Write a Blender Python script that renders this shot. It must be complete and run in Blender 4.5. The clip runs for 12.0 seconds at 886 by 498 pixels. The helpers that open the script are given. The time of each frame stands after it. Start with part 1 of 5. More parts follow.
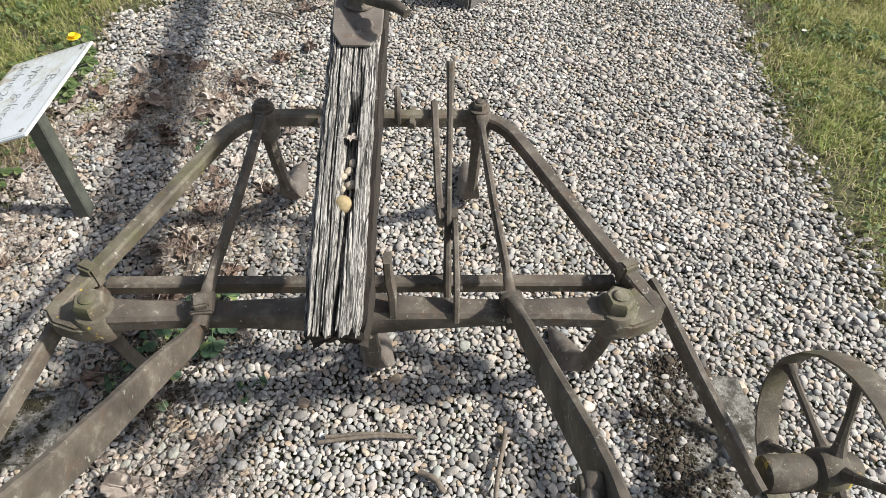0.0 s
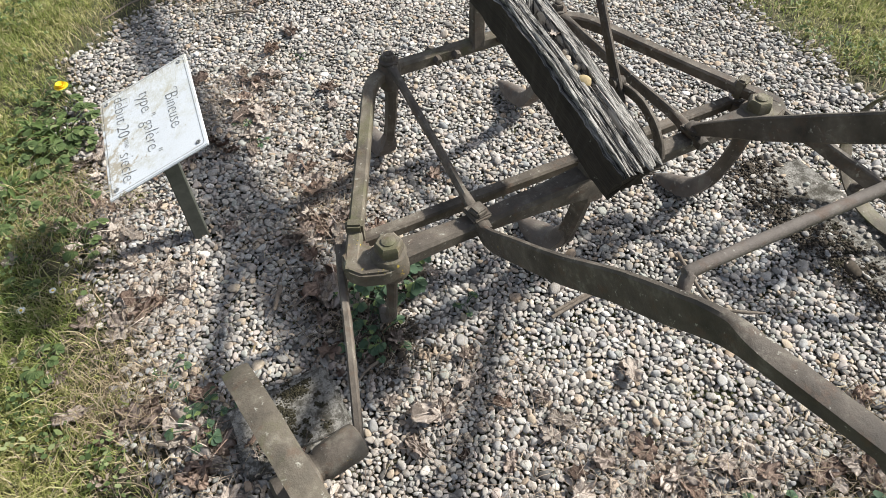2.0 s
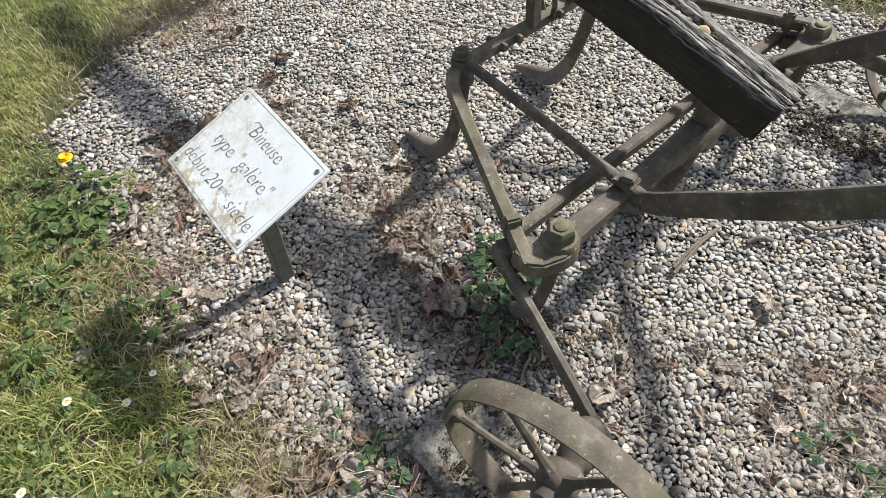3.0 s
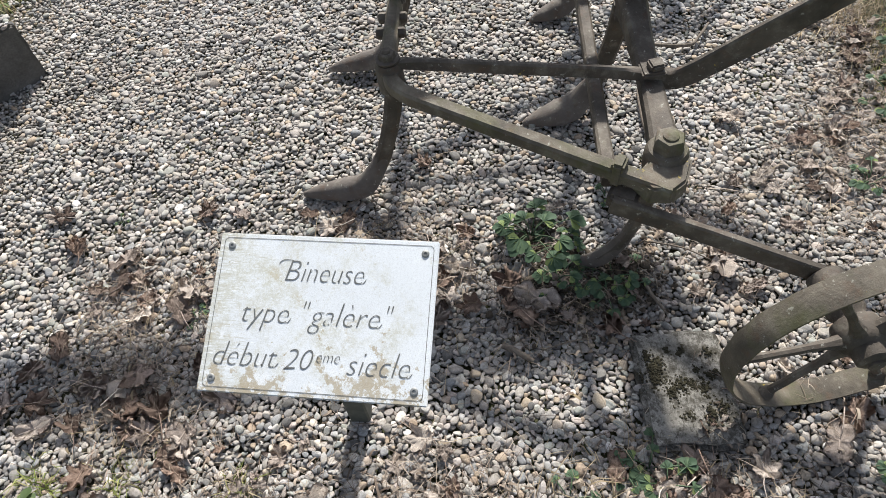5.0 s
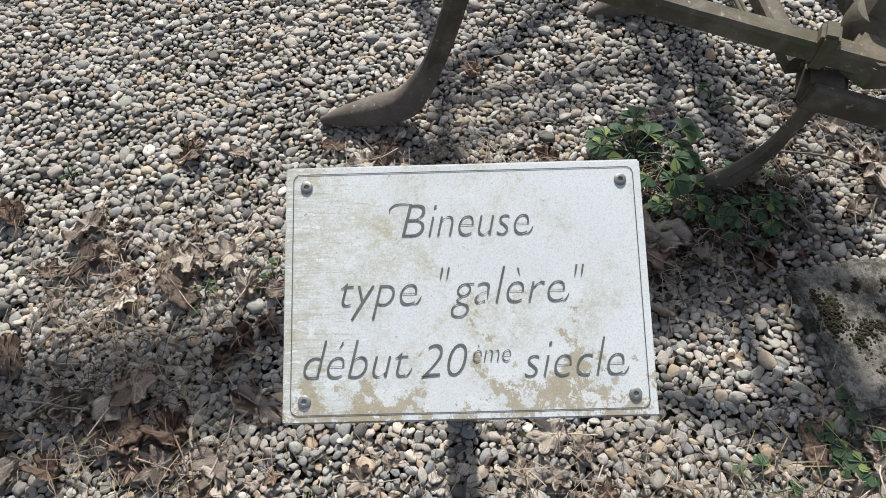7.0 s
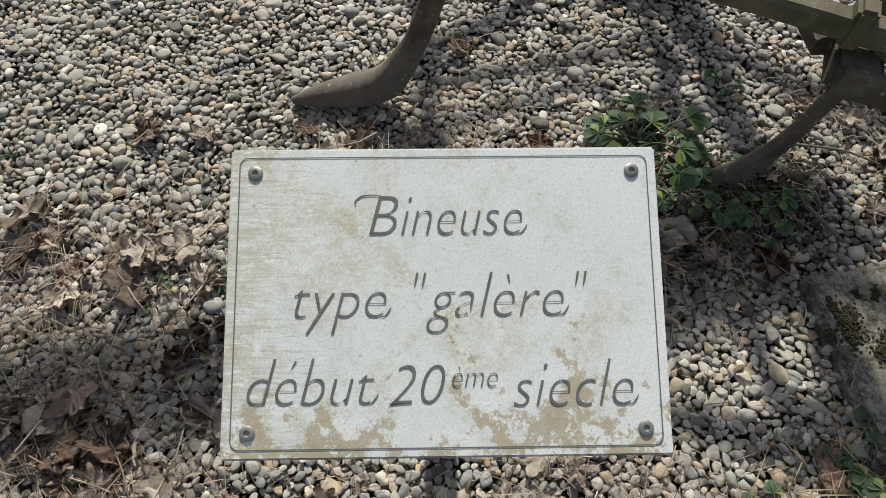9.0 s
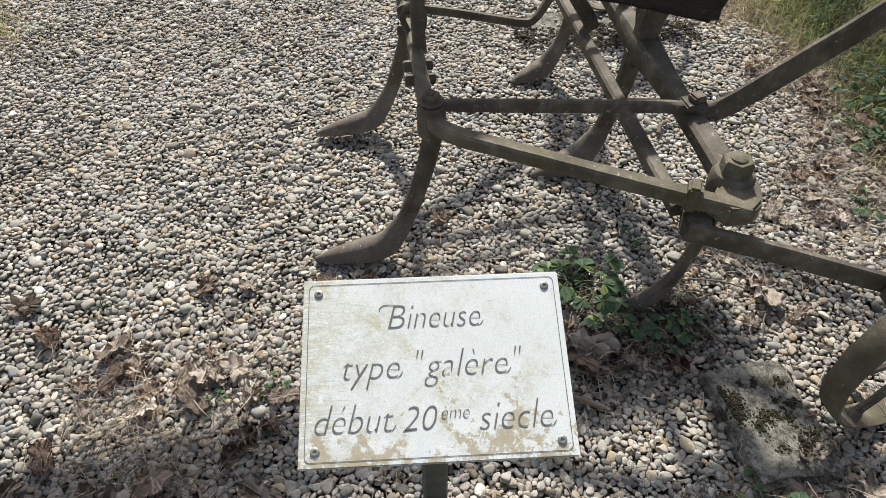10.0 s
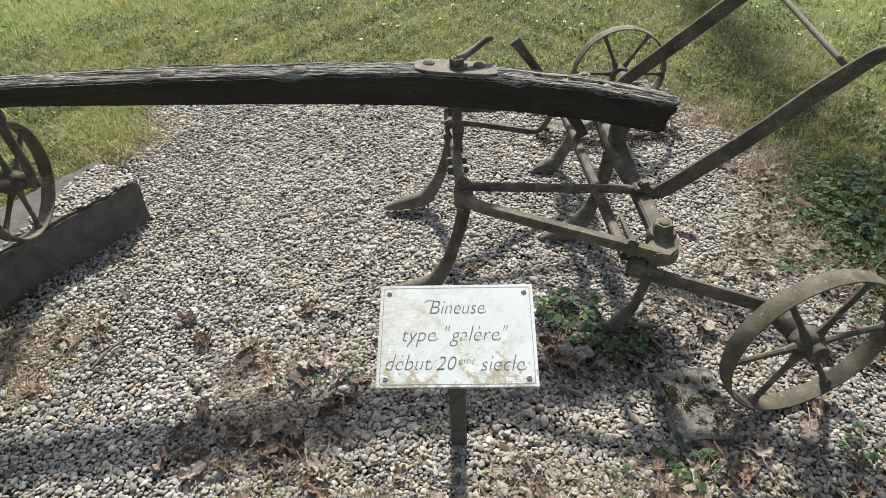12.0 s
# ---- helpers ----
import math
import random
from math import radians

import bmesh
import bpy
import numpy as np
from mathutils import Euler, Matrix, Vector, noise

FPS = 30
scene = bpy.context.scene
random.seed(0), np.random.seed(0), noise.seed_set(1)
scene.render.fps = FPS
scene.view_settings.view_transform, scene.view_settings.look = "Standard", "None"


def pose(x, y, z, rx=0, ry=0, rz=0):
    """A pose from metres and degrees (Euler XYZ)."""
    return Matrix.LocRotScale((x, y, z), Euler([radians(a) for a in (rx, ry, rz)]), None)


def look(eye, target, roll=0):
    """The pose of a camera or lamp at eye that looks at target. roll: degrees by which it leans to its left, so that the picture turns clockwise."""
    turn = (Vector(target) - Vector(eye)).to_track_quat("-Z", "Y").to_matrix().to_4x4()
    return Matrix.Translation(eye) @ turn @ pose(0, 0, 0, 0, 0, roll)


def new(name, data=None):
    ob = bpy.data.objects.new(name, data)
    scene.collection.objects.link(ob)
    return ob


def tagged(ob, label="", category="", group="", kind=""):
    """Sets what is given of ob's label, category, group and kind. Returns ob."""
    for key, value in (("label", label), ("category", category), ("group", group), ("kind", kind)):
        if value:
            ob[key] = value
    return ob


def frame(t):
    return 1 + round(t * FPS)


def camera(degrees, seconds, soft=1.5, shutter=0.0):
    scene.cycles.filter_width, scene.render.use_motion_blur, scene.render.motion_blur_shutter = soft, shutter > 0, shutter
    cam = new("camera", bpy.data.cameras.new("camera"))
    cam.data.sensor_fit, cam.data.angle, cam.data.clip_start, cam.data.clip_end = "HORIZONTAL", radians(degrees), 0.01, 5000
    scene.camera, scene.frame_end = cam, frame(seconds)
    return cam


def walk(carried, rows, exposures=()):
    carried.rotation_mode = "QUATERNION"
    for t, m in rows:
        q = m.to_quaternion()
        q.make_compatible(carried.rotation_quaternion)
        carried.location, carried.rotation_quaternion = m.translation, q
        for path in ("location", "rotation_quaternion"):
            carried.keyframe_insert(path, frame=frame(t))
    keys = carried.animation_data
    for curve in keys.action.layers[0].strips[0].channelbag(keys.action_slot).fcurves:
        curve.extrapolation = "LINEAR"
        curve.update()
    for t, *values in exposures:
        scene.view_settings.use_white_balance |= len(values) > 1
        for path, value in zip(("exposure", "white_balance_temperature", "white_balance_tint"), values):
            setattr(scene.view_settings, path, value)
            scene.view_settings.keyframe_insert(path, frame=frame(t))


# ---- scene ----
cam = camera(68.7, 12.0, soft=0.3)
PATH = [
    (0, (0.149, -0.576, 1.12), (0.211, 0.728, -0.395), 1.9),
    (0.5, (0.056, -0.726, 1.179), (0.127, 0.587, -0.328), 1.7),
    (0.7, (-0.01, -0.714, 1.184), (0.078, 0.592, -0.328), 0.7),
    (1, (-0.139, -0.696, 1.126), (-0.015, 0.605, -0.388), -3.4),
    (1.5, (-0.319, -0.671, 1.126), (0.015, 0.547, -0.425), 1.6),
    (2, (-0.545, -0.651, 1.145), (-0.017, 0.498, -0.404), -2.0),
    (2.5, (-0.716, -0.572, 1.131), (-0.072, 0.494, -0.433), -1.5),
    (3, (-0.902, -0.409, 1.12), (-0.122, 0.593, -0.425), -4.8),
    (4.8, (-1.063, 0.198, 1.062), (0.112, 0.437, -0.539), -8.4),
    (5, (-1.038, 0.257, 1.055), (0.107, 0.43, -0.576), -8.4),
    (5.5, (-1.004, 0.373, 1.009), (0.121, 0.447, -0.643), -6.6),
    (6, (-0.971, 0.489, 0.963), (0.145, 0.486, -0.696), -6.9),
    (6.5, (-0.925, 0.515, 0.9), (0.118, 0.534, -0.807), -7.2),
    (7, (-0.866, 0.515, 0.816), (0.117, 0.478, -0.926), -3.7),
    (8.8, (-0.79, 0.515, 0.704), (0.075, 0.421, -1.097), 2.6),
    (9, (-0.816, 0.505, 0.742), (0.136, 0.43, -1.015), -0.7),
    (9.5, (-0.914, 0.516, 0.852), (0.257, 0.377, -0.763), 0.2),
    (10, (-1.031, 0.529, 0.954), (0.323, 0.361, -0.509), -0.6),
    (10.5, (-1.125, 0.535, 1.063), (0.323, 0.316, -0.3), 0.0),
    (11, (-1.22, 0.53, 1.127), (0.289, 0.362, -0.175), -1.8),
    (11.5, (-1.365, 0.51, 1.195), (0.167, 0.422, -0.088), -2.6),
    (12, (-1.48, 0.522, 1.241), (0.067, 0.492, -0.025), -3.5),
]
walk(cam, [(t, look(e, g, r)) for t, e, g, r in PATH],
     [(0, 0.85, 6020, 8), (3.2, 0.99, 6020, 8), (4.8, 0.90, 5950, 9), (6.0, 0.68, 5980, 9), (6.5, 0.68, 5980, 9), (8.0, 0.38, 6200, 5), (9.0, 0.33, 6300, 5), (10.0, 0.78, 6270, 6), (11.0, 0.77, 6300, 5), (12, 0.87, 6220, 5)])

# ---- world, sun ----
SUN = Vector((1.12, -0.10, 1.0)).normalized()
world = bpy.data.worlds.new("world")
scene.world = world
world.use_nodes = True
wn = world.node_tree.nodes
sky = wn.new("ShaderNodeTexSky")
sky.sky_type = "NISHITA"
sky.sun_disc = False
sky.air_density, sky.dust_density = 0.85, 2.5
sky.sun_elevation = math.asin(SUN.z)
sky.sun_rotation = math.atan2(SUN.x, SUN.y)
haze = wn.new("ShaderNodeHueSaturation")
haze.inputs["Saturation"].default_value = 0.45
world.node_tree.links.new(sky.outputs[0], haze.inputs["Color"])
world.node_tree.links.new(haze.outputs[0], wn["Background"].inputs[0])
wn["Background"].inputs[1].default_value = 0.091
sun_data = bpy.data.lights.new("sun", "SUN")
sun_data.energy = 4.25
sun_data.angle = radians(3.0)
sun_data.color = (1.0, 0.92, 0.80)
new("sun", sun_data).matrix_world = look(SUN * 20, (0, 0, 0))


# ---- materials ----
class Nodes:
    """A small builder for node materials."""

    def __init__(self, name, rough=0.8, metal=0.0):
        self.mat = bpy.data.materials.new(name)
        self.mat.use_nodes = True
        self.tree = self.mat.node_tree
        self.bsdf = self.tree.nodes["Principled BSDF"]
        self.bsdf.inputs["Roughness"].default_value = rough
        self.bsdf.inputs["Metallic"].default_value = metal
        self.bsdf.inputs["Specular IOR Level"].default_value = 0.3
        self.coord = self.node("ShaderNodeTexCoord").outputs["Object"]

    def node(self, kind):
        return self.tree.nodes.new(kind)

    def link(self, a, b):
        self.tree.links.new(a, b)

    def noise(self, scale, detail=4.0, rough=0.6, stretch=None, source=None):
        n = self.node("ShaderNodeTexNoise")
        n.inputs["Scale"].default_value = scale
        n.inputs["Detail"].default_value = detail
        n.inputs["Roughness"].default_value = rough
        src = source or self.coord
        if stretch:
            m = self.node("ShaderNodeMapping")
            m.inputs["Scale"].default_value = stretch
            self.link(src, m.inputs[0])
            src = m.outputs[0]
        self.link(src, n.inputs["Vector"])
        return n.outputs["Fac"]

    def ramp(self, fac, stops):
        r = self.node("ShaderNodeValToRGB")
        el = r.color_ramp.elements
        while len(el) < len(stops):
            el.new(0.5)
        for e, (p, c) in zip(el, stops):
            e.position = p
            e.color = (*c, 1) if len(c) == 3 else (c[0], c[0], c[0], 1)
        self.link(fac, r.inputs[0])
        return r.outputs[0]

    def mix(self, fac, a, b, how="MIX"):
        m = self.node("ShaderNodeMix")
        m.data_type = "RGBA"
        m.blend_type = how
        for value, slot in ((fac, 0), (a, 6), (b, 7)):
            if isinstance(value, bpy.types.NodeSocket):
                self.link(value, m.inputs[slot])
            else:
                m.inputs[slot].default_value = value if slot == 0 else (*value, 1)
        return m.outputs[2]

    def island(self):
        return self.node("ShaderNodeNewGeometry").outputs["Random Per Island"]

    def each(self):
        return self.node("ShaderNodeObjectInfo").outputs["Random"]

    def colour(self, c):
        self.link(c, self.bsdf.inputs["Base Color"])

    def rough(self, fac, low, high):
        m = self.node("ShaderNodeMapRange")
        m.inputs[3].default_value, m.inputs[4].default_value = low, high
        self.link(fac, m.inputs[0])
        self.link(m.outputs[0], self.bsdf.inputs["Roughness"])

    def bump(self, fac, strength, distance):
        b = self.node("ShaderNodeBump")
        b.inputs["Strength"].default_value = strength
        b.inputs["Distance"].default_value = distance
        self.link(fac, b.inputs["Height"])
        self.link(b.outputs[0], self.bsdf.inputs["Normal"])


def iron_material(name, dark, mid, pale, lichen):
    n = Nodes(name, 0.7)
    base = n.ramp(n.noise(14, 6, 0.65), [(0.3, dark), (0.52, mid), (0.75, pale)])
    rust = n.mix(n.ramp(n.noise(38, 5, 0.7), [(0.54, (0, )), (0.72, (0.7, ))]), base, (0.11, 0.066, 0.042))
    fleck = n.ramp(n.noise(85, 5, 0.7), [(0.63, (0, )), (0.68, (1, ))])
    patchy = n.mix(n.ramp(n.noise(28, 6, 0.75), [(0.55, (0, )), (0.66, (0.55, ))]), rust, (0.19, 0.175, 0.14))
    grey = n.mix(fleck, patchy, (0.30, 0.285, 0.24))
    if lichen > 0:
        grey = n.mix(n.ramp(n.noise(11, 6, 0.7), [(0.50, (0, )), (0.66, (0.65, ))]), grey, (0.085, 0.088, 0.034))
    spot = n.ramp(n.noise(17, 5, 0.75), [(0.70 - lichen, (0, )), (0.73 - lichen, (1, ))])
    n.colour(n.mix(spot, grey, (0.36, 0.27, 0.05)))
    n.rough(n.noise(60), 0.55, 0.9)
    n.bump(n.noise(170, 6, 0.7), 0.5, 0.0025)
    return n.mat


IRON = iron_material("old_iron", (0.044, 0.037, 0.030), (0.096, 0.080, 0.064), (0.175, 0.149, 0.120), 0.0)
IRON_LICHEN = iron_material("iron_with_lichen", (0.058, 0.049, 0.038), (0.125, 0.106, 0.080), (0.225, 0.193, 0.146), 0.06)
IRON_HUB = iron_material("hub_iron", (0.046, 0.039, 0.031), (0.095, 0.081, 0.062), (0.165, 0.143, 0.110), 0.13)
IRON_SHOE = iron_material("worn_shoe_iron", (0.085, 0.072, 0.06), (0.13, 0.11, 0.095), (0.17, 0.15, 0.13), -0.06)


def wood_material(name, stops, spots, pale, split, along_beam=True, relief=0.6):
    """Split old wood: fine grain lengthwise, narrow black cracks of two sizes, lichen."""
    n = Nodes(name, 0.9)
    if along_beam:
        rest = n.node("ShaderNodeAttribute")
        rest.attribute_name = "grain"
        n.coord = rest.outputs["Vector"]
    grain = n.noise(60, 8, 0.75, (9.0, 0.25, 9.0))
    broad = n.noise(9, 4, 0.6, (3.0, 0.5, 3.0))
    wood = n.mix(1.0, n.ramp(grain, stops), n.ramp(broad, [(0.35, (0.75, )), (0.65, (1.15, ))]), "MULTIPLY")
    gap = n.ramp(n.noise(1, 2, 0.5, (170, 11, 170)), [(0.435, (1, )), (0.470, (0.06, )), (0.490, (0.06, )), (0.525, (1, ))])
    thin = n.ramp(n.noise(1, 3, 0.6, (430, 34, 430)), [(0.435, (1, )), (0.475, (0.25, )), (0.495, (0.25, )), (0.535, (1, ))])
    cracks = n.mix(1.0, gap, thin, "MULTIPLY")
    wood = n.mix(split, wood, n.mix(1.0, wood, cracks, "MULTIPLY"))
    spot = n.ramp(n.noise(34, 6, 0.75), [(spots, (0, )), (spots + 0.04, (0.8, ))])
    n.colour(n.mix(spot, wood, pale))
    n.bump(cracks, relief, 0.004)
    return n.mat


GREY_STOPS = [(0.34, (0.07, 0.061, 0.053)), (0.42, (0.24, 0.220, 0.196)), (0.52, (0.36, 0.338, 0.306)), (0.70, (0.50, 0.48, 0.445))]
WOOD = wood_material("weathered_wood", GREY_STOPS, 0.66, (0.40, 0.39, 0.35), 0.9)
GRIP_WOOD = wood_material("grip_wood", GREY_STOPS, 0.66, (0.40, 0.39, 0.35), 0.7, False)
DARK_WOOD = wood_material("dark_wood", [(0.34, (0.020, 0.016, 0.013)), (0.46, (0.032, 0.026, 0.021)), (0.60, (0.050, 0.041, 0.033)), (0.80, (0.080, 0.067, 0.054))], 0.65, (0.20, 0.19, 0.16), 0.2, True, 0.2)


def pebble_material():
    """Dull river stones: grey, buff, pinkish and greenish, each with its own tone, veins and dust."""
    n = Nodes("pebble", 0.8)
    n.bsdf.inputs["Specular IOR Level"].default_value = 0.25
    tone = n.ramp(n.island(), [(0.0, (0.095, 0.093, 0.092)), (0.08, (0.205, 0.200, 0.192)), (0.20, (0.345, 0.320, 0.298)), (0.32, (0.245, 0.256, 0.268)),
                               (0.44, (0.415, 0.388, 0.355)), (0.55, (0.345, 0.348, 0.345)), (0.65, (0.430, 0.378, 0.350)), (0.75, (0.296, 0.312, 0.290)),
                               (0.84, (0.485, 0.470, 0.450)), (0.90, (0.330, 0.262, 0.200)), (0.95, (0.430, 0.375, 0.300)), (1.0, (0.690, 0.675, 0.655))])
    speck = n.ramp(n.noise(520, 5, 0.75), [(0.33, (0.70, )), (0.5, (0.98, )), (0.68, (1.16, ))])
    dusty = n.mix(1.0, tone, speck, "MULTIPLY")
    vein = n.ramp(n.noise(130, 4, 0.6, (1.0, 0.5, 2.0)), [(0.42, (0.86, 0.84, 0.80)), (0.60, (1.06, 1.05, 1.05))])
    dusty = n.mix(1.0, dusty, vein, "MULTIPLY")
    patch = n.ramp(n.noise(3.0, 4, 0.6), [(0.35, (0.93, 0.90, 0.86)), (0.65, (1.08, 1.07, 1.06))])
    n.colour(n.mix(1.0, dusty, patch, "MULTIPLY"))
    n.bump(n.noise(420, 5, 0.7), 0.45, 0.0012)
    return n.mat


PEBBLE = pebble_material()


def ground_material():
    n = Nodes("earth", 0.95)
    soil = n.ramp(n.noise(40, 8, 0.7), [(0.3, (0.030, 0.025, 0.019)), (0.7, (0.10, 0.085, 0.065))])
    turf = n.ramp(n.noise(55, 8, 0.7), [(0.3, (0.030, 0.036, 0.013)), (0.7, (0.10, 0.105, 0.042))])
    bed = n.mix(n.ramp(n.noise(1.7, 4), [(0.4, (0.2, )), (0.6, (0.8, ))]), soil, turf)
    sward = n.ramp(n.noise(70, 9, 0.75), [(0.3, (0.052, 0.078, 0.018)), (0.5, (0.125, 0.162, 0.042)), (0.7, (0.235, 0.265, 0.080))])
    worn = n.mix(n.ramp(n.noise(1.1, 6, 0.7), [(0.45, (0, )), (0.7, (0.6, ))]), sward, (0.12, 0.115, 0.05))
    far = n.node("ShaderNodeVectorMath")
    far.operation = "DISTANCE"
    far.inputs[1].default_value = (0.4, 0.6, 0)
    n.link(n.coord, far.inputs[0])
    ring = n.node("ShaderNodeMath")
    ring.operation = "MULTIPLY_ADD"
    ring.inputs[1].default_value = 0.2
    n.link(far.outputs["Value"], ring.inputs[0])
    uneven = n.node("ShaderNodeMath")
    uneven.operation = "MULTIPLY"
    uneven.inputs[1].default_value = 0.3
    n.link(n.noise(1.4, 5), uneven.inputs[0])
    n.link(uneven.outputs[0], ring.inputs[2])
    n.colour(n.mix(n.ramp(ring.outputs[0], [(0.48, (0, )), (0.72, (1, ))]), bed, worn))
    n.bump(n.noise(90, 8), 0.6, 0.01)
    return n.mat


EARTH = ground_material()


def leaf_like(name, stops, patch=None, through_light=0.35, scale=2.2):
    """Leaves and blades: a tone for each island, larger patches, and some light through."""
    n = Nodes(name, 0.65)
    c = n.ramp(n.island(), stops)
    if patch:
        c = n.mix(n.ramp(n.noise(scale, 7, 0.72), [(0.42, (0, )), (0.60, (1, ))]), c, n.ramp(n.island(), patch))
    n.colour(c)
    t = n.node("ShaderNodeBsdfTranslucent")
    n.link(c, t.inputs[0])
    m = n.node("ShaderNodeMixShader")
    m.inputs[0].default_value = through_light
    out = n.tree.nodes["Material Output"]
    n.link(n.bsdf.outputs[0], m.inputs[1])
    n.link(t.outputs[0], m.inputs[2])
    n.link(m.outputs[0], out.inputs[0])
    return n.mat


GRASS = leaf_like("grass_blade", [(0.0, (0.112, 0.150, 0.037)), (0.35, (0.208, 0.262, 0.062)), (0.62, (0.325, 0.375, 0.105)),
                                  (0.80, (0.46, 0.435, 0.19)), (1.0, (0.62, 0.53, 0.33))],
                  [(0.0, (0.16, 0.18, 0.055)), (0.4, (0.335, 0.345, 0.105)), (1.0, (0.58, 0.50, 0.28))], 0.42)
STRAW = leaf_like("dry_grass", [(0.0, (0.20, 0.155, 0.095)), (0.5, (0.36, 0.285, 0.175)), (1.0, (0.52, 0.43, 0.29))])
WEED = leaf_like("weed_leaf", [(0.0, (0.055, 0.100, 0.060)), (0.5, (0.105, 0.160, 0.085)), (0.8, (0.17, 0.23, 0.10)), (1.0, (0.30, 0.36, 0.09))])
PALE_WEED = leaf_like("lawn_weed_leaf", [(0.0, (0.060, 0.095, 0.034)), (0.5, (0.12, 0.165, 0.058)), (0.85, (0.19, 0.235, 0.090)), (1.0, (0.30, 0.33, 0.17))])
ROSETTE = leaf_like("rosette_leaf", [(0.0, (0.075, 0.115, 0.035)), (0.5, (0.12, 0.17, 0.05)), (1.0, (0.21, 0.26, 0.09))])
NEEDLE = leaf_like("litter", [(0.0, (0.085, 0.060, 0.045)), (0.5, (0.215, 0.165, 0.125)), (1.0, (0.45, 0.37, 0.285))], through_light=0.1)


def dead_leaf_material():
    n = Nodes("dead_leaf", 0.8)
    tone = n.ramp(n.each(), [(0.0, (0.15, 0.106, 0.084)), (0.2, (0.33, 0.232, 0.176)), (0.45, (0.39, 0.318, 0.274)), (0.7, (0.48, 0.410, 0.355)), (1.0, (0.65, 0.570, 0.49))])
    mott = n.ramp(n.noise(45, 5, 0.7), [(0.3, (0.6, )), (0.7, (1.25, ))])
    n.colour(n.mix(1.0, tone, mott, "MULTIPLY"))
    n.bump(n.noise(120), 0.5, 0.002)
    return n.mat


DEAD = dead_leaf_material()


def concrete_material(name, dark, pale, moss):
    n = Nodes(name, 0.92)
    body = n.ramp(n.noise(18, 8, 0.7), [(0.3, dark), (0.7, pale)])
    grit = n.ramp(n.noise(260, 4, 0.7), [(0.3, (0.7, )), (0.7, (1.15, ))])
    c = n.mix(1.0, body, grit, "MULTIPLY")
    if moss:
        c = n.mix(n.ramp(n.noise(15, 10, 0.8), [(0.49, (0, )), (0.54, (0.6, )), (0.60, (0.95, ))]), c, (0.035, 0.030, 0.020))
        c = n.mix(n.ramp(n.noise(75, 8, 0.8), [(0.48, (0, )), (0.57, (0.85, ))]), c, (0.055, 0.049, 0.038))
    n.colour(c)
    n.bump(n.noise(120, 8, 0.75), 0.6, 0.006)
    return n.mat


SLAB = concrete_material("mossy_concrete", (0.15, 0.140, 0.122), (0.37, 0.35, 0.315), True)
BLOCK = concrete_material("dark_concrete", (0.07, 0.066, 0.06), (0.17, 0.16, 0.145), False)


def sign_material():
    """White paint on metal: fine grey wear, yellow algae, brown grime with paint flakes low down."""
    n = Nodes("sign_plate", 0.45)
    base = n.ramp(n.noise(9, 5), [(0.3, (0.60, 0.62, 0.635)), (0.7, (0.68, 0.70, 0.715))])
    axis = n.node("ShaderNodeSeparateXYZ")
    n.link(n.coord, axis.inputs[0])

    def lean(out, factor, plus):
        m = n.node("ShaderNodeMath")
        m.operation = "MULTIPLY_ADD"
        n.link(axis.outputs[out], m.inputs[0])
        m.inputs[1].default_value = factor
        n.link(plus, m.inputs[2])
        return m.outputs[0]

    # broad thin algae bloom, denser to one side, broken up by a fine grain
    bloom = n.ramp(lean("X", -0.40, n.noise(14, 9, 0.76)), [(0.47, (0, )), (0.58, (0.55, )), (0.72, (0.9, ))])
    grain = n.ramp(n.noise(260, 6, 0.8), [(0.40, (0.15, )), (0.56, (0.9, ))])
    c = n.mix(n.mix(1.0, bloom, grain, "MULTIPLY"), base, (0.40, 0.375, 0.25))
    spots = n.ramp(lean("X", -0.15, n.noise(34, 9, 0.8)), [(0.575, (0, )), (0.62, (0.5, )), (0.72, (0.75, ))])
    c = n.mix(spots, c, (0.42, 0.36, 0.23))
    # rows of chipped paint
    scratch = n.ramp(lean("X", -1.5, n.noise(60, 7, 0.82, (0.45, 7.0, 1.0))), [(0.70, (0, )), (0.74, (0.65, ))])
    c = n.mix(scratch, c, (0.44, 0.42, 0.34))
    chips = n.ramp(lean("X", -0.6, n.noise(90, 6, 0.8, (0.6, 3.0, 1.0))), [(0.66, (0, )), (0.68, (0.9, ))])
    c = n.mix(chips, c, (0.74, 0.75, 0.76))
    # bared brown ground along the lower edge, with flakes of paint left on it
    bare = n.ramp(lean("Y", -2.3, n.noise(16, 10, 0.74)), [(0.685, (0, )), (0.70, (0.75, )), (0.80, (0.9, ))])
    c = n.mix(bare, c, (0.36, 0.30, 0.20))
    flake = n.ramp(lean("Y", -0.9, n.noise(38, 9, 0.80)), [(0.625, (0, )), (0.635, (0.95, ))])
    c = n.mix(flake, c, (0.68, 0.69, 0.69))
    fine = n.ramp(n.noise(430, 5, 0.7), [(0.55, (0, )), (0.68, (0.45, ))])
    c = n.mix(fine, c, (0.46, 0.45, 0.40))
    speck = n.ramp(n.noise(150, 5, 0.72), [(0.665, (0, )), (0.69, (0.8, ))])
    c = n.mix(speck, c, (0.33, 0.30, 0.17))
    grit = n.ramp(n.noise(700, 5, 0.75), [(0.36, (0.82, )), (0.5, (1.0, )), (0.64, (1.06, ))])
    n.colour(n.mix(1.0, c, grit, "MULTIPLY"))
    n.rough(n.noise(40), 0.35, 0.65)
    n.bump(n.noise(220, 5, 0.7), 0.15, 0.0006)
    return n.mat


SIGN = sign_material()


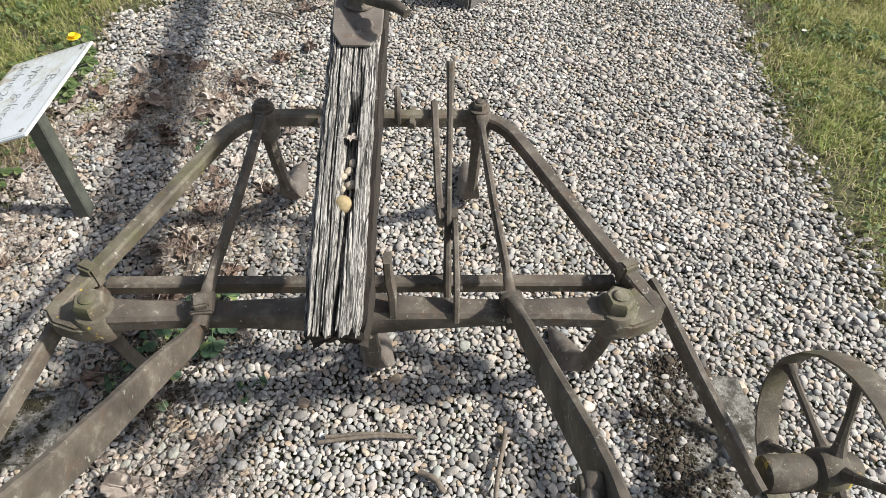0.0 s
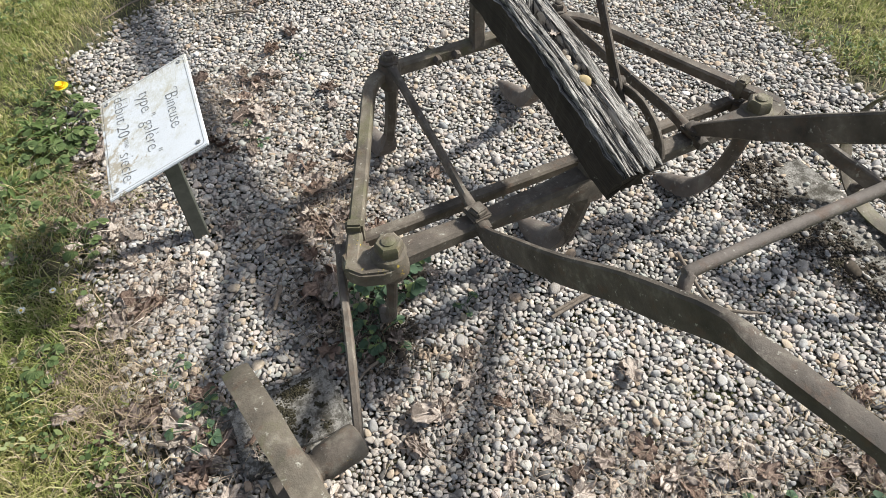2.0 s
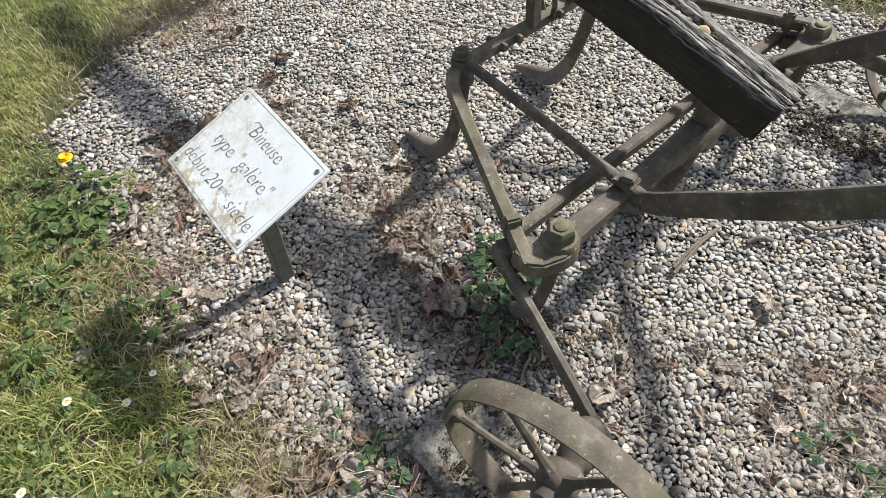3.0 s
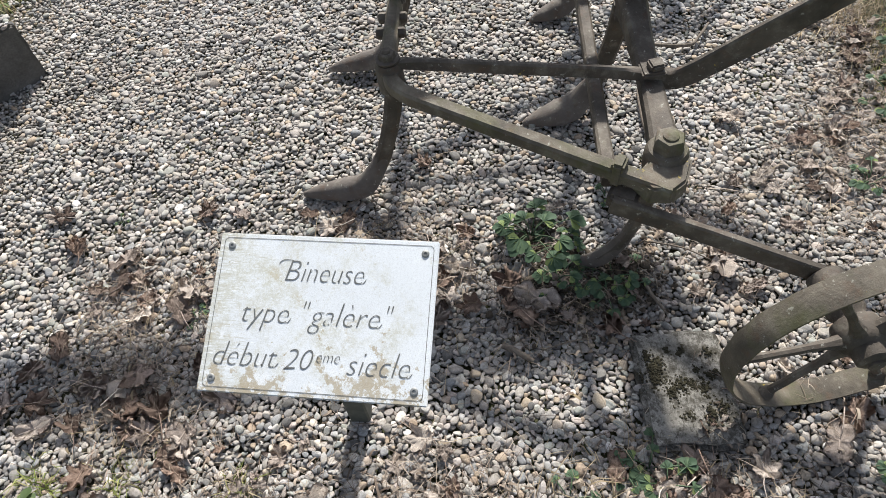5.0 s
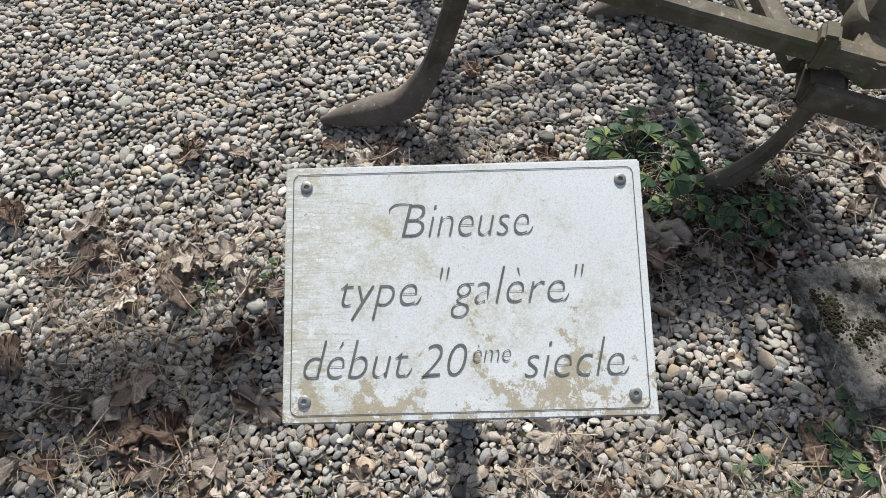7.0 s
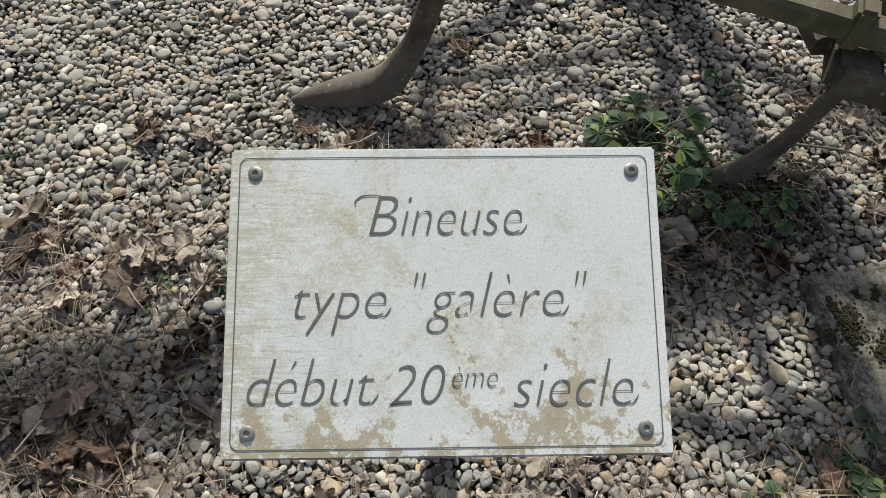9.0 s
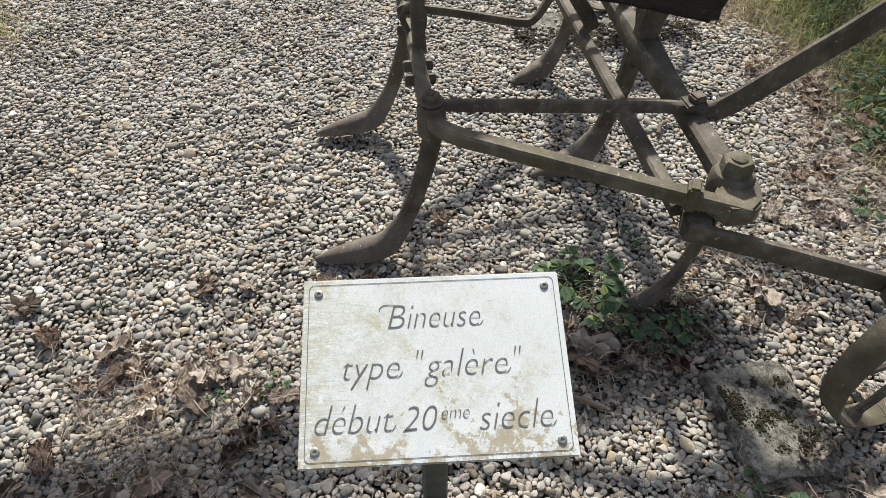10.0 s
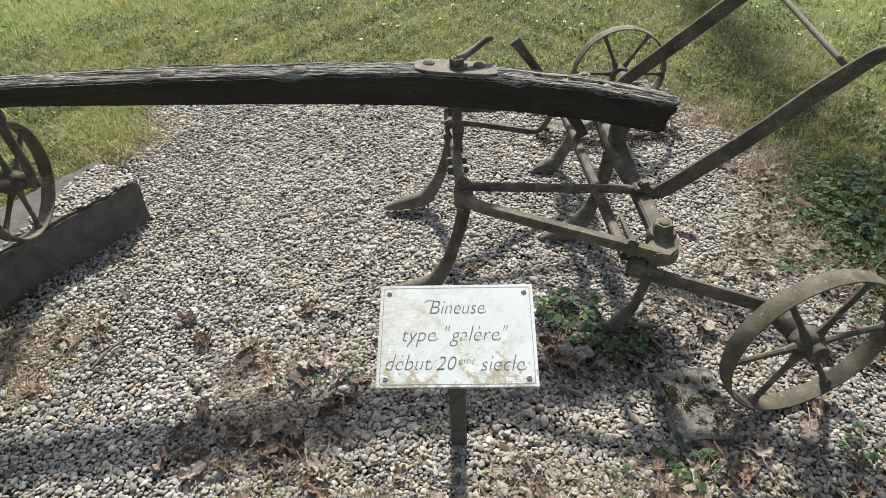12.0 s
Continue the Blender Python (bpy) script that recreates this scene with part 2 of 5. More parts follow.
def plain_material(name, a, b, rough=0.6, metal=0.0, scale=40):
    n = Nodes(name, rough, metal)
    n.colour(n.ramp(n.noise(scale, 5, 0.65), [(0.3, a), (0.7, b)]))
    n.bump(n.noise(scale * 5), 0.2, 0.001)
    return n.mat


ENGRAVED = plain_material("engraved_letter", (0.090, 0.093, 0.092), (0.165, 0.165, 0.155), 0.7, 0.0, 160)
SCREW = plain_material("screw_steel", (0.22, 0.22, 0.21), (0.36, 0.36, 0.34), 0.45, 0.6)
POST = plain_material("green_paint", (0.050, 0.054, 0.044), (0.104, 0.106, 0.088), 0.6)
MOSS = plain_material("moss", (0.014, 0.012, 0.007), (0.050, 0.044, 0.024), 0.95, 0.0, 120)
SOIL = plain_material("dark_soil", (0.030, 0.024, 0.017), (0.085, 0.068, 0.05), 0.95, 0.0, 60)
BARK = plain_material("bark", (0.085, 0.068, 0.052), (0.21, 0.175, 0.14), 0.9, 0.0, 130)
PETAL = plain_material("white_petal", (0.75, 0.75, 0.72), (0.85, 0.85, 0.83), 0.7)
YELLOW = plain_material("yellow_petal", (0.75, 0.50, 0.01), (0.85, 0.62, 0.02), 0.7)
LICHEN_STONE = plain_material("lichen_stone", (0.22, 0.17, 0.10), (0.42, 0.33, 0.17), 0.85, 0.0, 90)


# ---- mesh helpers ----
def part(name, bm, material, parent=None, label="", angle=38):
    """Links a bmesh as one mesh object, under a thing or a part where one is given."""
    me = bpy.data.meshes.new(name)
    bm.normal_update()
    for f in bm.faces:
        f.smooth = True
    bm.to_mesh(me)
    bm.free()
    me.set_sharp_from_angle(angle=radians(angle))
    me.materials.append(material)
    ob = new(name, me)
    ob.parent = parent
    if label:
        ob["label"] = label
    return ob


def thing(name, at, label, category, group=""):
    ob = new(name)
    ob.empty_display_size = 0.05
    ob.matrix_basis = at if isinstance(at, Matrix) else Matrix.Translation(at)
    return tagged(ob, label, category, group)


def rect(w, h, c=0.003):
    """A chamfered rectangle, w across and h high."""
    a, b = w / 2, h / 2
    return [(a, -b + c), (a, b - c), (a - c, b), (-a + c, b), (-a, b - c), (-a, -b + c), (-a + c, -b), (a - c, -b)]


def disc(r, n=12):
    return [(r * math.cos(i * math.tau / n), r * math.sin(i * math.tau / n)) for i in range(n)]


def glide(points, steps=6):
    """A smooth line through the points."""
    p = [Vector(q) for q in points]
    p = [2 * p[0] - p[1]] + p + [2 * p[-1] - p[-2]]
    out = []
    for i in range(1, len(p) - 2):
        for s in range(steps):
            t = s / steps
            a, b, c, d = p[i - 1:i + 3]
            out.append(0.5 * (2 * b + (c - a) * t + (2 * a - 5 * b + 4 * c - d) * t * t + (3 * b - a - 3 * c + d) * t ** 3))
    return out + [p[-2]]


def sweep(bm, points, profile, up=(0, 0, 1), sizes=None, rough=0.0006):
    """Carries a profile along a line; sizes scales it, as a number or a pair, from start to end."""
    pts = [Vector(p) for p in points]
    up = Vector(up)
    rings = []
    for i, p in enumerate(pts):
        t = (pts[min(i + 1, len(pts) - 1)] - pts[max(i - 1, 0)]).normalized()
        side = t.cross(up).normalized()
        top = side.cross(t)
        k = 1.0
        if sizes:
            f = i / (len(pts) - 1) * (len(sizes) - 1)
            j = min(int(f), len(sizes) - 2)
            a, b = sizes[j], sizes[j + 1]
            k = (a[0] + (b[0] - a[0]) * (f - j), a[1] + (b[1] - a[1]) * (f - j)) if isinstance(a, tuple) else a + (b - a) * (f - j)
        kx, ky = k if isinstance(k, tuple) else (k, k)
        ring = []
        for a, b in profile:
            q = p + side * a * kx + top * b * ky
            ring.append(bm.verts.new(q + noise.noise_vector(q * 60) * rough))
        rings.append(ring)
    n = len(profile)
    for r, s in zip(rings, rings[1:]):
        for k in range(n):
            bm.faces.new((r[k], r[(k + 1) % n], s[(k + 1) % n], s[k]))
    bm.faces.new(rings[0][::-1])
    bm.faces.new(rings[-1])
    bmesh.ops.recalc_face_normals(bm, faces=bm.faces)
    return bm


def straight(a, b, n=8):
    a, b = Vector(a), Vector(b)
    return [a.lerp(b, i / n) for i in range(n + 1)]


def lathe(bm, base, axis, steps, n=16):
    """A turned body: steps of (way along the axis, radius)."""
    base, axis = Vector(base), Vector(axis).normalized()
    u = axis.orthogonal().normalized()
    v = axis.cross(u)
    rings = [[bm.verts.new(base + axis * d + (u * math.cos(i * math.tau / n) + v * math.sin(i * math.tau / n)) * r)
              for i in range(n)] for d, r in steps]
    for r, s in zip(rings, rings[1:]):
        for k in range(n):
            bm.faces.new((r[k], r[(k + 1) % n], s[(k + 1) % n], s[k]))
    bm.faces.new(rings[0][::-1])
    bm.faces.new(rings[-1])
    bmesh.ops.recalc_face_normals(bm, faces=bm.faces)
    return bm


def box(bm, size, at=(0, 0, 0), rz=0.0, bevel=0.004, segments=2):
    m = Matrix.Translation(at) @ Matrix.Rotation(rz, 4, "Z") @ Matrix.Diagonal((*size, 1))
    geo = bmesh.ops.create_cube(bm, size=1, matrix=m)
    edges = list({e for v in geo["verts"] for e in v.link_edges})
    bmesh.ops.bevel(bm, geom=edges, offset=bevel, segments=segments, affect="EDGES")
    return bm


def bolt(parent, at, axis=(0, 0, 1), r=0.016, h=0.016, mat=None, name="nut", rim=1.38):
    """A worn hexagonal nut with the end of its bolt."""
    bm = bmesh.new()
    lathe(bm, at, axis, [(0, r * rim), (0.003, r * rim * 1.02), (0.004, r * rim * 0.95)], 14)
    part("washer", bm, mat or IRON, parent)
    bm = bmesh.new()
    lathe(bm, Vector(at) + Vector(axis) * 0.003, axis, [(0, r), (h * 0.45, r * 1.02), (h * 0.85, r * 0.98), (h, r * 0.84)], 6)
    lathe(bm, Vector(at) + Vector(axis) * (h + 0.0025), axis, [(0, r * 0.5), (0.003, r * 0.5), (0.005, r * 0.34)], 12)
    for v in bm.verts:
        v.co += noise.noise_vector(v.co * 70) * r * 0.06
    return part(name, bm, mat or IRON, parent)


# ---- the ground ----
EDGE = [(-0.85, -0.36), (-0.875, 0.35), (-0.875, 0.95), (-0.85, 1.40), (-0.55, 1.62), (-0.30, 1.68), (0.15, 1.75), (0.60, 1.66),
        (0.95, 1.85), (1.24, 1.60), (1.17, 1.00), (1.15, 0.55), (1.18, 0.10), (1.05, -0.42), (0.75, -0.60), (0.45, -0.635), (0.2, -0.60),
        (-0.3, -0.62), (-0.62, -0.58)]


def edge_distance(x, y):
    """How far points lie inside the gravel's outline (negative: outside)."""
    x, y = np.asarray(x, float), np.asarray(y, float)
    inside = np.zeros(x.shape, bool)
    best = np.full(x.shape, 1e9)
    for (ax, ay), (bx, by) in zip(EDGE, EDGE[1:] + EDGE[:1]):
        cross = (ay > y) != (by > y)
        inside ^= cross & (x < (bx - ax) * (y - ay) / (by - ay + 1e-12) + ax)
        t = np.clip(((x - ax) * (bx - ax) + (y - ay) * (by - ay)) / ((bx - ax) ** 2 + (by - ay) ** 2), 0, 1)
        best = np.minimum(best, np.hypot(x - ax - t * (bx - ax), y - ay - t * (by - ay)))
    return np.where(inside, best, -best)


def wave(x, y, f, seed=0.0):
    """Smooth unevenness between about -1 and 1."""
    return (np.sin(f * x + seed) * np.cos(f * 1.3 * y - seed * 2) + np.sin(f * 2.1 * (x + y) + seed * 3) * 0.6
            + np.cos(f * 3.7 * (x - 0.7 * y) + seed * 5) * 0.4) / 2


def mesh_of(name, verts, faces, material, smooth=True):
    """A mesh from arrays of places and of triangles."""
    me = bpy.data.meshes.new(name)
    me.vertices.add(len(verts))
    me.vertices.foreach_set("co", np.ascontiguousarray(verts, np.float32).ravel())
    me.loops.add(faces.size)
    me.loops.foreach_set("vertex_index", np.ascontiguousarray(faces, np.int32).ravel())
    me.polygons.add(len(faces))
    me.polygons.foreach_set("loop_start", np.arange(0, faces.size, faces.shape[1], dtype=np.int32))
    me.polygons.foreach_set("use_smooth", np.full(len(faces), smooth))
    me.update(calc_edges=True)
    me.materials.append(material)
    return new(name, me)


bm = bmesh.new()
bmesh.ops.create_grid(bm, x_segments=24, y_segments=24, size=60)
ground = part("ground", bm, EARTH)
ground.location.z = -0.012
tagged(ground, "brown earth under short lawn and gravel", "ground", kind="structure")

rng = np.random.default_rng(7)


def unit_pebble(level):
    b = bmesh.new()
    across, rings = ((6, 4), (8, 6), (11, 8))[level]
    bmesh.ops.create_uvsphere(b, u_segments=across, v_segments=rings, radius=1)
    bmesh.ops.triangulate(b, faces=b.faces)
    b.verts.ensure_lookup_table()
    v = np.array([p.co for p in b.verts])
    f = np.array([[p.index for p in q.verts] for q in b.faces])
    b.free()
    rho = np.hypot(v[:, 0], v[:, 1])
    v[:, :2] *= (np.maximum(rho, 1e-6) ** -0.30)[:, None]
    v[:, 2] = np.sign(v[:, 2]) * np.abs(v[:, 2]) ** 0.85
    return v, f


def rotations(yaw, tilt, lean):
    cz, sz, cx, sx, cy, sy = np.cos(yaw), np.sin(yaw), np.cos(tilt), np.sin(tilt), np.cos(lean), np.sin(lean)
    o, l = np.zeros_like(yaw), np.ones_like(yaw)
    rz = np.stack([cz, -sz, o, sz, cz, o, o, o, l], 1).reshape(-1, 3, 3)
    rx = np.stack([l, o, o, o, cx, -sx, o, sx, cx], 1).reshape(-1, 3, 3)
    ry = np.stack([cy, o, sy, o, l, o, -sy, o, cy], 1).reshape(-1, 3, 3)
    return rz @ rx @ ry


def pebbles(name, x, y, z, long, level, wide=None):
    """Flattened river pebbles, each with its own rounded outline."""
    n = len(x)
    v, f = unit_pebble(level)
    wide = long * rng.uniform(0.58, 0.92, n) if wide is None else wide
    thick = long * rng.uniform(0.26, 0.45, n)
    size = np.stack([long, wide, thick], 1) / 2
    turn = np.arctan2(v[:, 1], v[:, 0])[None]
    k = np.abs(rng.normal(0, 1, (n, 3))) * (0.05, 0.08, 0.045)
    ph = rng.uniform(0, 6.3, (n, 3))
    out = 1 + sum(k[:, i][:, None] * np.cos((i + 2) * turn + ph[:, i][:, None]) for i in range(3))
    wedge = rng.normal(0, 0.22, (n, 2))
    up = 1 + wedge[:, 0][:, None] * v[None, :, 0] + wedge[:, 1][:, None] * v[None, :, 1]
    shape = np.stack([v[None, :, 0] * out, v[None, :, 1] * out, v[None, :, 2] * up], 2)
    for _ in range(7):
        cut = rng.normal(0, 1, (n, 3)) * (1, 1, 0.6)
        cut /= np.linalg.norm(cut, axis=1)[:, None]
        over = np.maximum(np.einsum("nvj,nj->nv", shape, cut) - rng.uniform(0.56, 0.92, n)[:, None], 0)
        shape -= over[..., None] * cut[:, None]
    shape *= size[:, None] * 1.12
    r = rotations(rng.uniform(0, 6.3, n), rng.normal(0, 0.20, n), rng.normal(0, 0.20, n))
    p = np.einsum("nij,nvj->nvi", r, shape)
    p += np.stack([x, y, z], 1)[:, None]
    faces = f[None] + (np.arange(n) * len(v))[:, None, None]
    return mesh_of(name, p.reshape(-1, 3), faces.reshape(-1, 3), PEBBLE)


def settle(x, y, r, rounds=14, cell=0.016):
    """Pushes round things apart until they lie side by side."""
    x, y = x.copy(), y.copy()
    n = len(x)
    who = np.arange(n)
    for _ in range(rounds):
        cx, cy = ((x + 1.6) / cell).astype(int), ((y + 1.4) / cell).astype(int)
        wide = 260
        key = cy * wide + cx
        order = np.argsort(key, kind="stable")
        sk = key[order]
        rank = np.arange(n) - np.searchsorted(sk, sk)
        table = np.full((wide * 260, 5), -1)
        ok = rank < 5
        table[sk[ok], rank[ok]] = order[ok]
        mx, my = np.zeros(n), np.zeros(n)
        for ox in (-1, 0, 1):
            for oy in (-1, 0, 1):
                for k in range(5):
                    j = table[key + oy * wide + ox, k]
                    dx, dy = x - x[j], y - y[j]
                    d = np.hypot(dx, dy) + 1e-9
                    push = np.where((j >= 0) & (j != who), np.maximum(r + r[j] - d, 0), 0) * 0.28 / d
                    mx += dx * push
                    my += dy * push
        x += np.clip(mx, -0.003, 0.003)
        y += np.clip(my, -0.003, 0.003)
    return x, y


def scatter(step, jitter, x0, x1, y0, y1):
    gx, gy = np.meshgrid(np.arange(x0, x1, step), np.arange(y0, y1, step * 0.87))
    gx[1::2] += step / 2
    gx, gy = gx.ravel(), gy.ravel()
    return gx + rng.normal(0, jitter, gx.size), gy + rng.normal(0, jitter, gy.size)


def bed_height(x, y):
    """The gravel's gentle humps and hollows."""
    heap = 0.010 * np.exp(-((x + 0.60) ** 2 + (y - 0.53) ** 2) / 0.05)
    return 0.006 * wave(x, y, 5, 0.4) + 0.0035 * wave(x, y, 17, 2.2) + 0.002 * wave(x, y, 41, 0.9) + heap


def gravel_layer(step, low, high, keep, size):
    x, y = scatter(step, step * 0.24, -1.1, 1.45, -0.8, 2.0)
    d = edge_distance(x, y) + 0.05 * wave(x, y, 9, 1.3)
    ok = (rng.random(x.size) < np.clip(0.35 + d / 0.12, 0, 1) * keep) & (d > -0.10)
    x, y, d = x[ok], y[ok], d[ok]
    z = rng.uniform(low, high, x.size) + bed_height(x, y)
    long = np.clip(rng.lognormal(math.log(size), 0.30, x.size), 0.0075, 0.032)
    return x, y, z, long


lx, ly, lz, ll = gravel_layer(0.0122, -0.0098, -0.0064, 0.82, 0.0135)
gravel = pebbles("gravel", lx, ly, lz, ll, 0)
tagged(gravel, "lower layer of rounded grey and beige river pebbles", "gravel", kind="stuff")
gx, gy, gz, gl = gravel_layer(0.0116, -0.0042, 0.0018, 1.0, 0.0126)
gw = gl * rng.uniform(0.56, 0.90, len(gl))
gx, gy = settle(gx, gy, (gl + gw) * 0.225, 16, 0.0165)
ux, uy, uz, ul = gravel_layer(0.034, 0.0015, 0.0045, 0.8, 0.0145)
gx, gy, gz, gl, gw = (np.concatenate(p) for p in ((gx, ux), (gy, uy), (gz, uz), (gl, ul), (gw, ul * 0.72)))
near = (gx < -0.40) & (gy > 0.05) & (gy < 0.98)
back = (gy > 1.25) & (gx > -0.4)
for name, some, level, label in (("gravel", ~near & ~back, 1, "bed of rounded grey and beige river pebbles"), ("gravel", back, 0, "grey and beige river pebbles round the concrete block"),
                                 ("gravel", near, 2, "rounded grey and beige river pebbles round the sign")):
    tagged(pebbles(name, gx[some], gy[some], gz[some], gl[some], level, gw[some]), label, "gravel", kind="stuff")


def blades(name, x, y, height, width, material, droop=0.5):
    """Bent blades of three faces."""
    n = len(x)
    a = rng.uniform(0, 6.3, n)
    lean = rng.uniform(0.1, 1.0, n) ** 0.8 * droop
    side = np.stack([np.cos(a), np.sin(a), np.zeros(n)], 1) * (width / 2)[:, None]
    b = a + math.pi / 2 + rng.normal(0, 0.5, n)
    way = np.stack([np.cos(b), np.sin(b), np.zeros(n)], 1)
    root = np.stack([x, y, np.full(n, -0.012)], 1)
    up = np.array([0, 0, 1.0])
    mid = root + way * (height * lean * 0.35)[:, None] + up * (height * 0.6)[:, None]
    tip = root + way * (height * lean * 1.25)[:, None] + up * (height * np.maximum(1.0 - 0.5 * lean, 0.25))[:, None]
    v = np.stack([root - side, root + side, mid - side * 0.8, mid + side * 0.8, tip], 1)
    f = np.array([[0, 1, 3], [0, 3, 2], [2, 3, 4]])
    faces = f[None] + (np.arange(n) * 5)[:, None, None]
    return mesh_of(name, v.reshape(-1, 3), faces.reshape(-1, 3), material)


def lawn(x0, x1, y0, y1, per_m2, near):
    """Blades over an oblong, thick round the gravel and ever thinner and coarser away from it."""
    n = int((x1 - x0) * (y1 - y0) * per_m2)
    x, y = rng.uniform(x0, x1, n), rng.uniform(y0, y1, n)
    d = -(edge_distance(x, y) + 0.05 * wave(x, y, 7, 2.1))
    away = d * (1 - 0.45 * np.clip((x - 0.6) / 0.6, 0, 1)) * (1 + 0.25 * wave(x, y, 2.3, 0.2)) + 0.1 * wave(x, y, 9, 0.6)
    away *= 1 + 1.2 * np.clip((-0.75 - y) / 0.3, 0, 1) + 0.5 * np.clip((y - 2.0) / 0.5, 0, 1)
    close = np.exp(-(np.maximum(away, 0) / 0.95) ** 2)
    share = close if near else (1 - close) * np.exp(-(np.maximum(away, 0) / 3.2) ** 3)
    thin = 0.60 + 0.45 * wave(x, y, 6, 0.7) + 0.55 * wave(x, y, 23, 1.9)
    ok = (d > -0.01) & (rng.random(n) < np.clip(0.1 + d / 0.22, 0, 1) * np.clip(thin, 0.15, 1) * share)
    x, y = x[ok], y[ok]
    h = rng.lognormal(math.log(0.024), 0.35, x.size) * (1 + 0.35 * wave(x, y, 4, 3.0) + 0.55 * wave(x, y, 21, 1.2))
    return x, y, np.clip(h, 0.012, 0.10) * (1 if near else 1.2), rng.uniform(0.0016, 0.0034, x.size) * (1 if near else 1.8)


parts = [lawn(-2.6, 3.6, -2.6, 3.8, 28000, True), lawn(-4.5, 7.5, -4.6, 5.8, 3000, False), lawn(-1.75, -0.82, -0.7, 1.9, 55000, True), lawn(1.1, 2.1, 0.2, 2.2, 30000, True)]
tall = [rng.normal((0.85, 1.77), 0.08, (1300, 2)), rng.normal((0.95, 1.84), 0.09, (1000, 2))]
tall += [rng.normal(at, r, (n, 2)) for at, r, n in (((-0.765, 0.69), 0.012, 70), ((-0.770, 1.03), 0.022, 120), ((-0.755, 0.90), 0.022, 70))]
for tuft in tall:
    parts.append((tuft[:, 0], tuft[:, 1], rng.uniform(0.035, 0.085, len(tuft)) * (1 if len(tuft) > 200 else 0.5), rng.uniform(0.0018, 0.0034, len(tuft))))
gr = [np.concatenate(p) for p in zip(*parts)]
tagged(blades("grass", *gr, GRASS, 1.25), "short spring lawn, green mixed with straw", "grass", kind="stuff")

n = 16000
sx, sy = rng.uniform(-1.2, 1.5, n), rng.uniform(-0.9, 2.0, n)
sd = edge_distance(sx, sy) + 0.04 * wave(sx, sy, 9, 1.0)
ok = (np.abs(sd + 0.03) < 0.08 + 0.05 * wave(sx, sy, 5, 4.0)) & (rng.random(n) < 0.8)
k = int(ok.sum())
sx, sy = sx[ok], sy[ok]
for tx, ty, tr, tn in ((-0.33, 1.64, 0.09, 900), (0.72, -0.56, 0.09, 700), (0.85, 1.68, 0.10, 800), (-0.88, 0.15, 0.07, 500), (-0.94, 0.75, 0.06, 400), (0.35, -0.62, 0.08, 500)):
    sx, sy = np.append(sx, rng.normal(tx, tr, tn)), np.append(sy, rng.normal(ty, tr, tn))
k = len(sx)
tagged(blades("dry_grass", sx, sy, rng.uniform(0.02, 0.07, k), rng.uniform(0.0012, 0.0028, k), STRAW, 1.3),
       "dry straw-coloured grass along the gravel's edge", "dry grass", kind="stuff")


def clover(count, x0, x1, y0, y1):
    """Small rounded leaves lying among the grass, in patches."""
    x, y = rng.uniform(x0, x1, count), rng.uniform(y0, y1, count)
    d = -edge_distance(x, y)
    ok = (d > 0.02) & (wave(x, y, 5, 5.5) + 0.6 * wave(x, y, 13, 0.3) > 0.12)
    x, y = x[ok], y[ok]
    n = len(x)
    a, r = rng.uniform(0, 6.3, n), rng.uniform(0.003, 0.0075, n)
    c = np.stack([x, y, rng.uniform(0.004, 0.026, n)], 1)
    tilt = rng.normal(0, 0.5, (n, 2))
    u = np.stack([np.cos(a), np.sin(a), tilt[:, 0]], 1) * r[:, None]
    w = np.stack([-np.sin(a), np.cos(a), tilt[:, 1]], 1) * (r * 0.75)[:, None]
    v = np.stack([c - u, c - u * 0.2 - w, c + u * 0.7 - w * 0.7, c + u, c + u * 0.7 + w * 0.7, c - u * 0.2 + w], 1)
    f = np.array([[0, 1, 5], [1, 2, 5], [2, 4, 5], [2, 3, 4]])
    return v.reshape(-1, 3), (f[None] + (np.arange(n) * 6)[:, None, None]).reshape(-1, 3)


pieces = [clover(15000, -1.7, -0.88, -0.7, 2.0), clover(52000, 0.5, 2.4, -1.9, 3.0), clover(14000, -0.6, 0.8, -1.5, -0.55)]
shift, all_v, all_f = 0, [], []
for v, f in pieces:
    all_v.append(v)
    all_f.append(f + shift)
    shift += len(v)
tagged(mesh_of("clover", np.concatenate(all_v), np.concatenate(all_f), PALE_WEED), "small round leaves of clover and speedwell in the lawn", "clover", kind="stuff")


# ---- the horse hoe ----
X0 = 0.052
hoe = thing("horse_hoe", (X0, 0, 0), "old iron horse hoe with a weathered wooden beam, standing on gravel", "horse hoe")

# wooden beam with open cracks and a rotted slot
BEAM_Y = [-0.135, 0.09, 0.31, 0.53, 0.85, 1.11, 1.50, 2.00]
BEAM_TOP = [0.447, 0.508, 0.549, 0.580, 0.598, 0.608, 0.616, 0.616]
BEAM_LOW = [0.365, 0.416, 0.462, 0.492, 0.519, 0.536, 0.560, 0.566]


